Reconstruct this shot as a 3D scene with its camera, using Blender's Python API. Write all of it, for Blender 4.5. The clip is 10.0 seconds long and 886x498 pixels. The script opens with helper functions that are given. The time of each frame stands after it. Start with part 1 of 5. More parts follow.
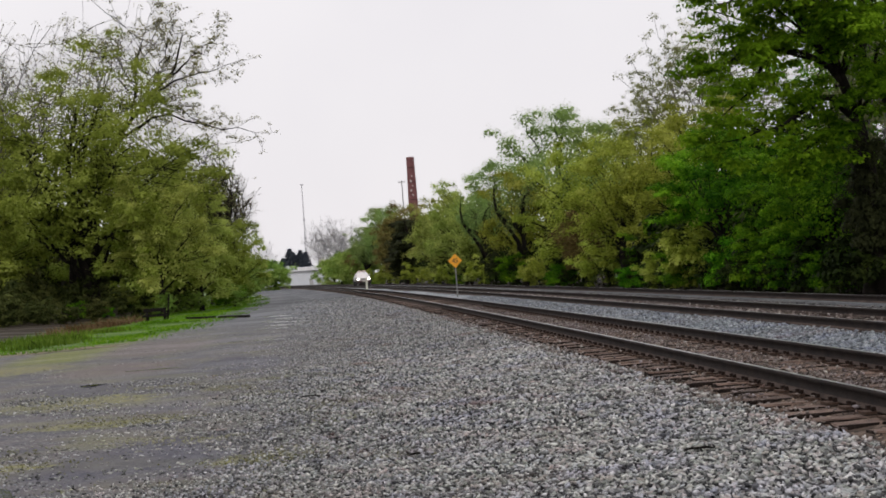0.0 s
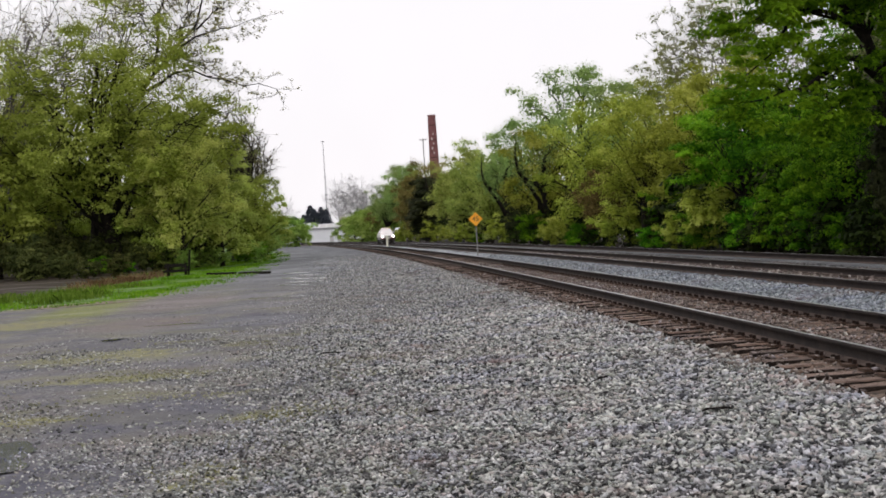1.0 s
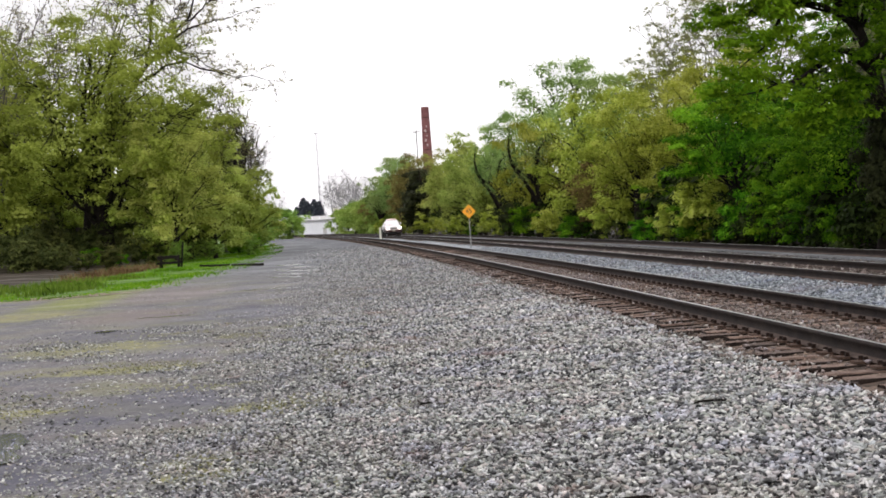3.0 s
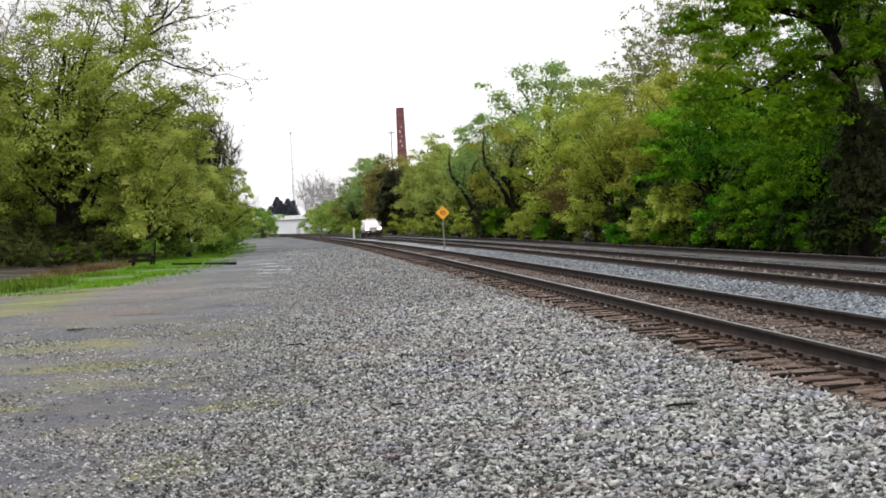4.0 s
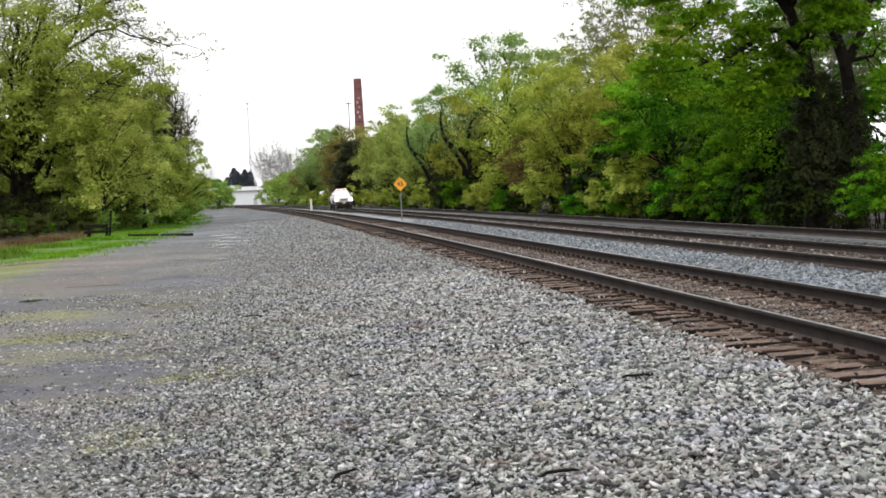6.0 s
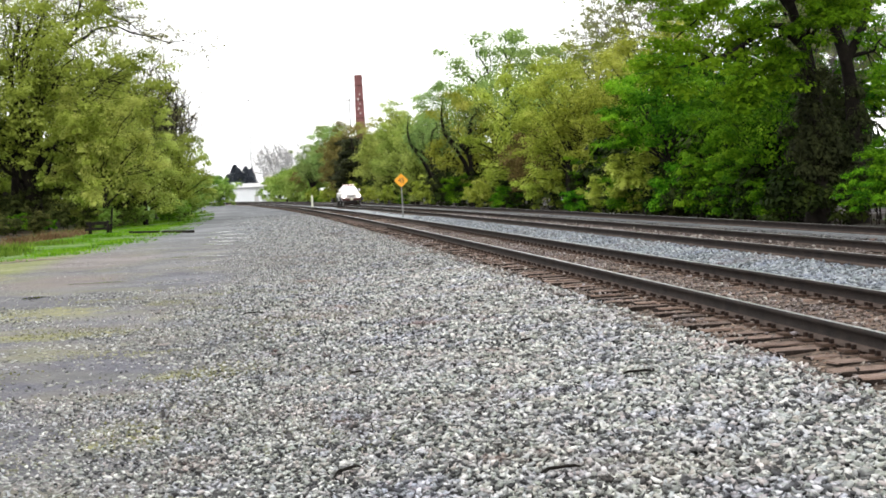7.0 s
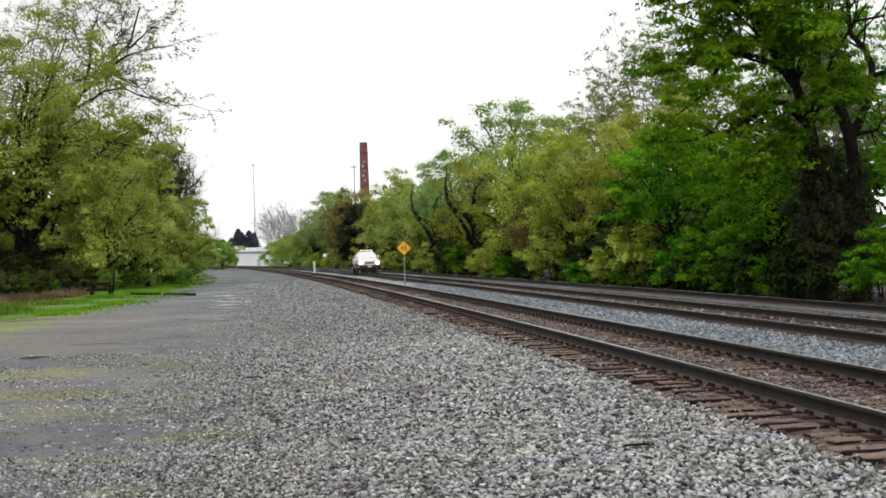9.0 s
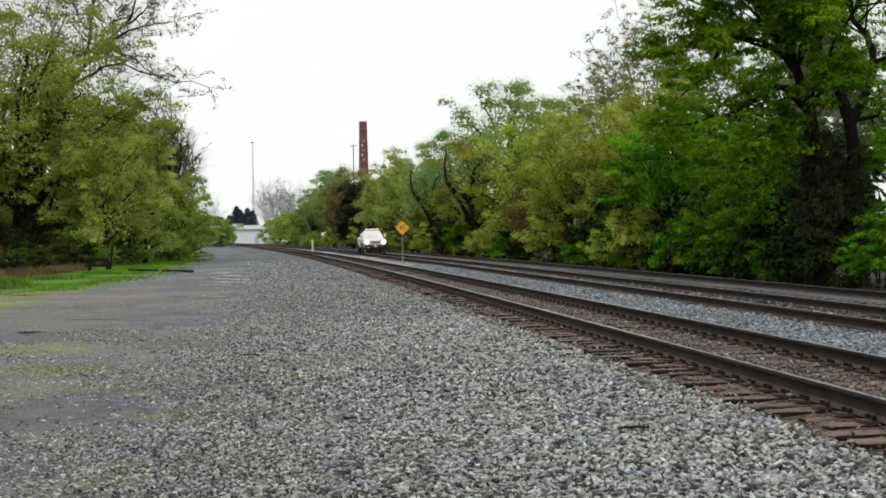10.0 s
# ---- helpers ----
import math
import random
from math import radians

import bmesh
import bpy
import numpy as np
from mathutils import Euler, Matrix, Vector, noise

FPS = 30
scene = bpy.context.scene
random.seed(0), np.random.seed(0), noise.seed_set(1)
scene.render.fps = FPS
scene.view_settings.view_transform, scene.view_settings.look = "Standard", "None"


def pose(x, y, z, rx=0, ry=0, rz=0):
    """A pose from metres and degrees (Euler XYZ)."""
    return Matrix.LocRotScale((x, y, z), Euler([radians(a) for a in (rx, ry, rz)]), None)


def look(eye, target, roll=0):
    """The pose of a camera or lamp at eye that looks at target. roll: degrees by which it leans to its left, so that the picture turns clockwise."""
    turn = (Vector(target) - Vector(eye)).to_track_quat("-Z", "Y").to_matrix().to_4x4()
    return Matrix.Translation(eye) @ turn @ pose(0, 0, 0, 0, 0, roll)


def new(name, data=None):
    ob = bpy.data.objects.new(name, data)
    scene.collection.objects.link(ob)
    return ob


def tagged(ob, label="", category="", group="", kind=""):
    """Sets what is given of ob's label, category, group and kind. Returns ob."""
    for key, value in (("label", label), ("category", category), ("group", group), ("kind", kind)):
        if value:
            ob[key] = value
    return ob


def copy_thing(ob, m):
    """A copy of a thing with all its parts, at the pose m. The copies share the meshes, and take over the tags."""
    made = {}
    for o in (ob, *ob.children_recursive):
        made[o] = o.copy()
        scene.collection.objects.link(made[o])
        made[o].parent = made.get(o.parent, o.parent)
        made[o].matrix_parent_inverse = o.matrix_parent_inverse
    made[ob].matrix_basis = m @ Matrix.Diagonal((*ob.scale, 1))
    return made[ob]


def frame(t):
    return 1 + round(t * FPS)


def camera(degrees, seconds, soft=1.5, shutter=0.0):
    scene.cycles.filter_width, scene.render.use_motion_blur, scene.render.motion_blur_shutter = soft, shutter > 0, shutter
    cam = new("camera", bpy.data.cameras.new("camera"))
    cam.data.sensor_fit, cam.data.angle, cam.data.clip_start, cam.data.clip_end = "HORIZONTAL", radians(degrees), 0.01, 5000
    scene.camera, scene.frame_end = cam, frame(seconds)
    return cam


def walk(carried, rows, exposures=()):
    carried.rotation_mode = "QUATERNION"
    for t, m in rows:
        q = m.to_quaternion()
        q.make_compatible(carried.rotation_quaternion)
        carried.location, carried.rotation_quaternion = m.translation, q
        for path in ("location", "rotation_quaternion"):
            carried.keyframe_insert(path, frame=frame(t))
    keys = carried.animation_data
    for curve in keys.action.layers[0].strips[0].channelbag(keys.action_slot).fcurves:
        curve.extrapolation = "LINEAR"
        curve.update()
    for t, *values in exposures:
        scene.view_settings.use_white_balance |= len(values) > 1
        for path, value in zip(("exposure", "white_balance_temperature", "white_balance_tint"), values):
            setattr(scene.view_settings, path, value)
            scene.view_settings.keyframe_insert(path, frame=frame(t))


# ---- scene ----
# ---- camera and its path ----
EYE = Vector((0.0, 0.0, 1.6))
cam = camera(32.38, 10.0, soft=1.7)
# seconds, turn to the right, tilt upwards, lean; all in degrees
AIM = [
    (0.0, -1.938, 0.764, -4.225),
    (0.5, -2.468, 0.066, -3.951),
    (1.0, -2.812, -0.752, -3.696),
    (1.5, -3.076, -1.493, -3.946),
    (2.0, -2.651, -1.345, -3.670),
    (2.5, -2.497, -0.900, -3.694),
    (2.7, -2.650, -1.050, -3.700),
    (3.8, -1.900, -1.070, -3.000),
    (4.0, -1.575, -1.070, -2.928),
    (4.5, -1.016, -1.079, -2.722),
    (5.0, -1.412, -1.054, -2.680),
    (5.5, -0.010, -1.557, -2.670),
    (5.7, -0.123, -1.971, -2.810),
    (6.8, 0.319, -2.391, -2.925),
    (7.0, -0.086, -2.361, -2.975),
    (7.5, 0.042, -2.949, -2.689),
    (8.0, 0.432, -2.296, -3.057),
    (8.5, -0.407, -0.624, -2.562),
    (9.0, -0.053, 0.214, -1.689),
    (9.5, -0.180, 0.265, -2.544),
    (10.0, 0.000, -0.529, -0.917),
]


def aim(yaw, pitch, roll):
    a, b = radians(yaw), radians(pitch)
    way = Vector((math.sin(a) * math.cos(b), math.cos(a) * math.cos(b), math.sin(b)))
    return look(EYE, EYE + way * 10, roll)


walk(cam, [(t, aim(a, b, c)) for t, a, b, c in AIM],
     exposures=[(0.0, -1.02, 6500, 14), (0.5, -0.9, 6500, 15), (1.0, -0.80, 6500, 14), (1.5, -0.34, 6500, 15), (2.5, -0.38, 6500, 15), (4.0, -0.42, 6500, 10), (5.5, -0.43, 6500, 9),
                (7.0, 0.06, 6500, 8), (7.5, 0.10, 6500, 8), (8.0, 0.15, 6500, 8), (8.5, -0.40, 6500, 8), (9.0, -0.55, 6500, 7), (9.5, -0.66, 6500, 6), (10.0, -0.76, 6500, 4.5)])

# ---- overcast daylight ----
world = bpy.data.worlds.new("overcast_sky")
scene.world = world
world.use_nodes = True
wn, wl = world.node_tree.nodes, world.node_tree.links
wn.clear()
w_out = wn.new("ShaderNodeOutputWorld")
w_bg = wn.new("ShaderNodeBackground")
w_sky = wn.new("ShaderNodeTexSky")
w_sky.sky_type = "NISHITA"
w_sky.sun_disc = False
w_sky.sun_elevation = radians(48)
w_sky.sun_rotation = radians(200)
w_sky.air_density, w_sky.dust_density = 1.0, 4.0
w_gain = wn.new("ShaderNodeVectorMath")
w_gain.operation = "SCALE"
w_gain.inputs["Scale"].default_value = 0.1
w_cloud = wn.new("ShaderNodeTexNoise")
w_cloud.inputs["Scale"].default_value = 2.2
w_cloud.inputs["Detail"].default_value = 5
w_ramp = wn.new("ShaderNodeValToRGB")
w_ramp.color_ramp.elements[0].color = (0.93, 0.92, 0.93, 1)
w_ramp.color_ramp.elements[1].color = (1.05, 1.04, 1.03, 1)
w_ramp.color_ramp.elements[0].position, w_ramp.color_ramp.elements[1].position = 0.35, 0.65
w_mix = wn.new("ShaderNodeMix")
w_mix.data_type = "RGBA"
w_mix.inputs["Factor"].default_value = 0.93
wl.new(w_sky.outputs[0], w_gain.inputs[0])
wl.new(w_gain.outputs[0], w_mix.inputs["A"])
wl.new(w_cloud.outputs[0], w_ramp.inputs[0])
wl.new(w_ramp.outputs[0], w_mix.inputs["B"])
wl.new(w_mix.outputs["Result"], w_bg.inputs[0])
w_bg.inputs["Strength"].default_value = 1.9
wl.new(w_bg.outputs[0], w_out.inputs[0])

sun = new("sun", bpy.data.lights.new("sun", "SUN"))
sun.data.energy, sun.data.angle, sun.data.color = 0.75, radians(25), (1.0, 0.97, 0.92)
sun.matrix_basis = look((-20, -40, 55), (0, 20, 0))


# ---- materials ----
class Mat:
    """A small writer of node materials."""

    def __init__(self, name, rough=0.8, metal=0.0):
        self.m = bpy.data.materials.new(name)
        self.m.use_nodes = True
        self.t = self.m.node_tree
        self.p = self.t.nodes["Principled BSDF"]
        self.p.inputs["Roughness"].default_value = rough
        self.p.inputs["Metallic"].default_value = metal
        self.out = self.t.nodes["Material Output"]

    def node(self, kind, **kw):
        n = self.t.nodes.new(kind)
        for k, v in kw.items():
            if k in n.inputs:
                n.inputs[k].default_value = v
        return n

    def link(self, a, b):
        self.t.links.new(a, b)

    def coords(self, which="Object"):
        return self.node("ShaderNodeTexCoord").outputs[which]

    def noise(self, vec, scale, detail=4.0, rough=0.55):
        n = self.node("ShaderNodeTexNoise", Scale=scale, Detail=detail, Roughness=rough)
        self.link(vec, n.inputs["Vector"])
        return n.outputs["Fac"]

    def ramp(self, fac, stops):
        n = self.node("ShaderNodeValToRGB")
        r = n.color_ramp
        while len(r.elements) < len(stops):
            r.elements.new(0.5)
        for e, (p, c) in zip(r.elements, stops):
            e.position = p
            e.color = (*c, 1) if len(c) == 3 else c
        self.link(fac, n.inputs[0])
        return n.outputs["Color"]

    def mix(self, fac, a, b, mode="MIX"):
        n = self.t.nodes.new("ShaderNodeMix")
        n.data_type, n.blend_type = "RGBA", mode
        for s, v in (("Factor", fac), ("A", a), ("B", b)):
            if isinstance(v, (int, float)):
                n.inputs[s].default_value = v
            elif isinstance(v, tuple):
                n.inputs[s].default_value = (*v, 1)
            else:
                self.link(v, n.inputs[s])
        return n.outputs["Result"]

    def math(self, op, a, b=0.0, c=0.0):
        n = self.t.nodes.new("ShaderNodeMath")
        n.operation = op
        for i, v in enumerate((a, b, c)):
            if isinstance(v, (int, float)):
                n.inputs[i].default_value = v
            else:
                self.link(v, n.inputs[i])
        return n.outputs[0]

    def step(self, x, lo, hi):
        n = self.node("ShaderNodeMapRange")
        n.interpolation_type = "SMOOTHSTEP"
        n.inputs["From Min"].default_value, n.inputs["From Max"].default_value = lo, hi
        self.link(x, n.inputs["Value"])
        return n.outputs["Result"]

    def color(self, c):
        if isinstance(c, tuple):
            self.p.inputs["Base Color"].default_value = (*c, 1)
        else:
            self.link(c, self.p.inputs["Base Color"])
        return self

    def bump(self, height, strength=0.4, distance=0.02):
        n = self.node("ShaderNodeBump", Strength=strength, Distance=distance)
        self.link(height, n.inputs["Height"])
        self.link(n.outputs[0], self.p.inputs["Normal"])
        return self


def worn(name, c1, c2, scale=6.0, rough=0.75, metal=0.0, bump=0.25, fine=60.0, gloss=0.5):
    """Two tones at a coarse and a fine scale, with relief."""
    m = Mat(name, rough, metal)
    m.p.inputs["Specular IOR Level"].default_value = gloss
    v = m.coords()
    a = m.noise(v, scale)
    b = m.noise(v, fine, 3.0)
    f = m.math("ADD", m.math("MULTIPLY", a, 0.65), m.math("MULTIPLY", b, 0.35))
    m.color(m.ramp(f, [(0.36, c1), (0.64, c2)]))
    m.bump(b, bump, 0.01)
    return m.m


def foliage_material(name, dark, mid, light, trans=0.35):
    m = Mat(name, 0.6)
    g = m.node("ShaderNodeNewGeometry").outputs["Random Per Island"]
    o = m.node("ShaderNodeObjectInfo").outputs["Random"]
    v = m.coords()
    n = m.noise(v, 0.55, 3.0)
    big = m.noise(v, 0.22, 2.0)
    f = m.math("ADD", m.math("MULTIPLY", g, 0.14), m.math("MULTIPLY_ADD", n, 0.5, m.math("MULTIPLY", big, 0.36)))
    c = m.ramp(f, [(0.37, dark), (0.49, mid), (0.62, light)])
    hs = m.node("ShaderNodeHueSaturation")
    m.link(m.math("MULTIPLY_ADD", o, 0.03, 0.485), hs.inputs["Hue"])
    m.link(m.math("MULTIPLY_ADD", o, 0.3, 0.85), hs.inputs["Value"])
    m.link(c, hs.inputs["Color"])
    m.color(hs.outputs[0])
    m.p.inputs["Specular IOR Level"].default_value = 0.03
    tr = m.node("ShaderNodeBsdfTranslucent")
    m.link(hs.outputs[0], tr.inputs["Color"])
    mx = m.node("ShaderNodeMixShader", Fac=trans)
    m.link(m.p.outputs[0], mx.inputs[1])
    m.link(tr.outputs[0], mx.inputs[2])
    m.link(mx.outputs[0], m.out.inputs["Surface"])
    return m.m


def stone_material(name, stops, rough=0.85, moss=0.0):
    m = Mat(name, rough)
    g = m.node("ShaderNodeNewGeometry").outputs["Random Per Island"]
    o = m.node("ShaderNodeObjectInfo").outputs["Random"]
    v = m.coords()
    f = m.math("FRACT", m.math("ADD", g, o))
    c = m.ramp(f, stops)
    n = m.noise(v, 45.0, 3.0)
    big = m.noise(v, 0.35, 3.0)
    c = m.mix(m.step(n, 0.55, 0.8), c, (0.6, 0.58, 0.55), "MULTIPLY")
    c = m.mix(m.math("MULTIPLY", m.step(big, 0.48, 0.68), 0.22), c, (0.32, 0.25, 0.21))
    patch = m.ramp(m.noise(v, 1.1, 4.0, 0.65), [(0.36, (0.84, 0.85, 0.99)), (0.46, (1.0, 0.98, 1.0)), (0.54, (0.98, 1.0, 0.93)), (0.59, (1.0, 0.98, 0.97)), (0.66, (1.0, 0.88, 0.85))])
    c = m.mix(0.8, c, patch, "MULTIPLY")
    # small rust-stained spots
    c = m.mix(m.math("MULTIPLY", m.step(m.noise(v, 0.9, 4.0), 0.62, 0.72), 0.6), c, (0.26, 0.15, 0.12))
    if moss:
        c = m.mix(m.math("MULTIPLY", m.step(m.noise(v, 0.7, 4.0), 0.50, 0.62), moss), c, (0.27, 0.275, 0.12))
    m.color(c)
    m.bump(n, 0.35, 0.008)
    return m.m


def tie_material():
    """Cracked old wood, each tie of its own tone."""
    m = Mat("weathered_tie_wood", 0.95)
    o = m.node("ShaderNodeObjectInfo").outputs["Random"]
    v = m.coords()
    mp = m.node("ShaderNodeMapping")
    mp.inputs["Scale"].default_value = (1.0, 9.0, 9.0)
    m.link(v, mp.inputs["Vector"])
    grain = m.noise(mp.outputs[0], 4.0, 6.0, 0.7)
    spot = m.noise(v, 7.0, 5.0)
    f = m.math("ADD", m.math("MULTIPLY", grain, 0.5), m.math("MULTIPLY_ADD", spot, 0.3, m.math("MULTIPLY_ADD", o, 0.16, 0.02)))
    m.color(m.ramp(f, [(0.36, (0.026, 0.019, 0.016)), (0.48, (0.115, 0.077, 0.060)), (0.60, (0.235, 0.162, 0.128)), (0.76, (0.37, 0.285, 0.235))]))
    m.bump(grain, 0.9, 0.02)
    return m.m


BALLAST = [(0.0, (0.025, 0.025, 0.027)), (0.16, (0.075, 0.078, 0.082)), (0.32, (0.25, 0.26, 0.26)), (0.45, (0.365, 0.395, 0.36)), (0.56, (0.48, 0.435, 0.42)), (0.69, (0.43, 0.46, 0.485)), (0.84, (0.62, 0.62, 0.62)), (0.94, (0.72, 0.72, 0.71)), (1.0, (0.84, 0.835, 0.82))]
M_STONE = stone_material("ballast_stone", BALLAST)
M_STONE_ROAD = stone_material("road_stone", [(0.0, (0.045, 0.046, 0.05)), (0.40, (0.21, 0.215, 0.21)), (0.80, (0.42, 0.43, 0.415)), (1.0, (0.66, 0.66, 0.64))], moss=0.55)
M_STONE_RUST = stone_material("rust_stained_stone", [(0.0, (0.025, 0.018, 0.014)), (0.4, (0.125, 0.080, 0.059)), (0.8, (0.27, 0.182, 0.135)), (1.0, (0.42, 0.34, 0.28))])
M_STONE_BROWN = stone_material("brown_grey_stone", [(0.0, (0.05, 0.041, 0.038)), (0.5, (0.21, 0.174, 0.160)), (0.9, (0.36, 0.315, 0.295)), (1.0, (0.56, 0.53, 0.51))])
M_STONE_GREY = stone_material("dull_grey_stone", [(0.0, (0.03, 0.029, 0.029)), (0.5, (0.10, 0.10, 0.10)), (1.0, (0.26, 0.26, 0.26))])
M_STONE_BLUE = stone_material("fresh_ballast", [(0.0, (0.07, 0.08, 0.092)), (0.5, (0.26, 0.29, 0.325)), (0.9, (0.42, 0.46, 0.50)), (1.0, (0.62, 0.66, 0.70))])
M_BARK = worn("bark", (0.008, 0.007, 0.006), (0.028, 0.023, 0.019), 3.0, 0.95, 0, 0.6, 25.0, 0.1)
M_BARK_DULL = worn("dull_bark", (0.035, 0.031, 0.029), (0.11, 0.10, 0.09), 3.0, 0.95, 0, 0.5, 25.0)
M_BARK_GREY = worn("grey_bark", (0.08, 0.072, 0.066), (0.20, 0.185, 0.17), 3.0, 0.95, 0, 0.5, 25.0)
M_LEAF_OLIVE = foliage_material("olive_leaves", (0.16, 0.205, 0.025), (0.37, 0.435, 0.06), (0.60, 0.65, 0.16), 0.55)
M_LEAF_ROAD = foliage_material("roadside_leaves", (0.135, 0.175, 0.026), (0.295, 0.355, 0.056), (0.48, 0.55, 0.13), 0.52)
M_LEAF_FAR = foliage_material("far_leaves", (0.13, 0.215, 0.035), (0.275, 0.41, 0.08), (0.46, 0.58, 0.17), 0.52)
M_LEAF_GREEN = foliage_material("green_leaves", (0.02, 0.078, 0.004), (0.088, 0.24, 0.008), (0.27, 0.50, 0.026), 0.45)
# paler, flatter green that carries the haze of the farther trees
M_LEAF_HAZY = foliage_material("haze_toned_leaves", (0.15, 0.19, 0.035), (0.325, 0.385, 0.085), (0.52, 0.575, 0.17), 0.52)
M_LEAF_LIGHT = foliage_material("light_spring_leaves", (0.24, 0.275, 0.06), (0.45, 0.495, 0.115), (0.66, 0.69, 0.22), 0.58)
M_LEAF_BIG = foliage_material("high_crown_leaves", (0.038, 0.105, 0.004), (0.128, 0.28, 0.010), (0.32, 0.55, 0.03), 0.58)
M_LEAF_PALE = foliage_material("pale_leaves", (0.11, 0.17, 0.045), (0.25, 0.345, 0.10), (0.42, 0.52, 0.19), 0.47)
M_LEAF_RUST = foliage_material("reddish_buds", (0.10, 0.075, 0.025), (0.23, 0.19, 0.06), (0.34, 0.29, 0.10))
M_LEAF_BUD = foliage_material("spring_buds", (0.13, 0.155, 0.055), (0.26, 0.30, 0.11), (0.40, 0.44, 0.19))
M_LEAF_BROWN = foliage_material("brownish_buds", (0.12, 0.11, 0.05), (0.25, 0.23, 0.11), (0.38, 0.36, 0.19))
# near-black leaf colour holds the shade below the crowns
M_LEAF_SHADE = foliage_material("shade_dark_leaves", (0.008, 0.014, 0.004), (0.02, 0.033, 0.007), (0.045, 0.065, 0.012), 0.15)
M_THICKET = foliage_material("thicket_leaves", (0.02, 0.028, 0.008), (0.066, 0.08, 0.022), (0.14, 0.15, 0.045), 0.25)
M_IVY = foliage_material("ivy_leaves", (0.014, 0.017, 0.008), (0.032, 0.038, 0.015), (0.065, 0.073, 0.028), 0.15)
# bark bleached to a light grey in place of distance haze
M_BARK_HAZE = worn("hazed_grey_bark", (0.26, 0.258, 0.27), (0.42, 0.415, 0.43), 3.0, 0.95, 0, 0.3, 25.0)
# needles lightened and blued to imitate distance haze
M_CONIFER = foliage_material("hazed_conifer_needles", (0.05, 0.063, 0.082), (0.085, 0.10, 0.125), (0.14, 0.16, 0.185), 0.1)
M_GRASS = foliage_material("grass_blades", (0.055, 0.125, 0.006), (0.13, 0.28, 0.013), (0.235, 0.385, 0.035), 0.38)
M_WEED = foliage_material("weed_leaves", (0.045, 0.08, 0.012), (0.10, 0.18, 0.02), (0.19, 0.28, 0.045), 0.3)
M_MOSS = foliage_material("mossy_grass", (0.13, 0.13, 0.06), (0.20, 0.20, 0.09), (0.27, 0.268, 0.125), 0.2)
M_REED = foliage_material("dry_reeds", (0.07, 0.04, 0.02), (0.16, 0.095, 0.045), (0.34, 0.25, 0.16), 0.2)
# rust, darkened further for the shadow that the rail head throws
M_RAIL_SIDE = worn("shaded_rusty_rail", (0.007, 0.0055, 0.005), (0.032, 0.023, 0.020), 4.0, 0.8, 0.0, 0.3, 40.0, 0.2)
M_RAIL_HEAD = worn("worn_rail_head", (0.42, 0.42, 0.43), (0.60, 0.60, 0.62), 3.0, 0.3, 0.9, 0.05, 60.0)
M_TIE = tie_material()
# creosoted wood, darkened further to stand in for shade between the ties
M_TIE_SIDE = worn("creosoted_shaded_side", (0.010, 0.008, 0.007), (0.042, 0.030, 0.025), 6.0, 0.95, 0.0, 0.6, 45.0, 0.1)
M_TIE_PLATE = worn("rusty_tie_plate", (0.045, 0.029, 0.022), (0.115, 0.075, 0.056), 8.0, 0.9, 0.0, 0.3, 60.0, 0.15)
M_RAIL_FOOT = worn("dusty_rail_foot", (0.04, 0.030, 0.026), (0.105, 0.078, 0.066), 3.0, 0.9, 0.0, 0.3, 40.0, 0.15)
M_PLATE = worn("rusty_iron", (0.010, 0.007, 0.006), (0.035, 0.021, 0.016), 8.0, 0.9, 0.0, 0.3, 60.0, 0.15)
M_WATER = Mat("puddle_water", 0.04).color((0.05, 0.045, 0.04)).m
# pale base colour paints the sky's glint onto the water
M_SKYPALE = Mat("pale_sky_water", 0.12).color((0.21, 0.215, 0.24)).m
# muddy water whose blue-grey tone stands in for reflected sky
M_MUDGREY = Mat("sky_grey_muddy_water", 0.08).color((0.11, 0.115, 0.14)).m
M_MUDWATER = Mat("muddy_water", 0.3).color((0.17, 0.115, 0.075)).m
# white paint, tinted pink to imitate the glow of the truck's lamps
M_WHITE = worn("pink_lit_white_paint", (0.84, 0.79, 0.79), (0.90, 0.86, 0.86), 2.0, 0.3, 0, 0.02, 40.0)
M_BLACK = worn("black_plastic", (0.012, 0.012, 0.013), (0.03, 0.03, 0.031), 9.0, 0.55)
M_RUBBER = worn("tyre_rubber", (0.012, 0.012, 0.012), (0.028, 0.027, 0.026), 9.0, 0.9)
M_BUMPER = worn("red_brown_bumper", (0.05, 0.018, 0.014), (0.10, 0.04, 0.03), 9.0, 0.6)
M_MAST = worn("pale_mast_paint", (0.50, 0.50, 0.53), (0.64, 0.64, 0.67), 2.0, 0.6)
M_GRILLE = worn("grey_grille", (0.30, 0.29, 0.29), (0.42, 0.41, 0.41), 9.0, 0.4)
M_STEEL = worn("galvanised_steel", (0.22, 0.22, 0.22), (0.36, 0.36, 0.355), 6.0, 0.5, 0.7, 0.1)
# grey base adds painted sky reflection to the glossy one
GLASS = Mat("windscreen_glass", 0.08).color((0.16, 0.15, 0.155))
GLASS.p.inputs["Specular IOR Level"].default_value = 0.9
M_GLASS = GLASS.m
M_SIGN = worn("orange_sign_paint", (0.86, 0.37, 0.012), (0.93, 0.43, 0.02), 3.0, 0.45, 0, 0.05)
M_SIGN_BLACK = worn("black_sign_paint", (0.012, 0.012, 0.012), (0.03, 0.028, 0.026), 7.0, 0.5)
M_POST_WHITE = worn("white_post_paint", (0.62, 0.62, 0.50), (0.80, 0.80, 0.68), 3.0, 0.6)
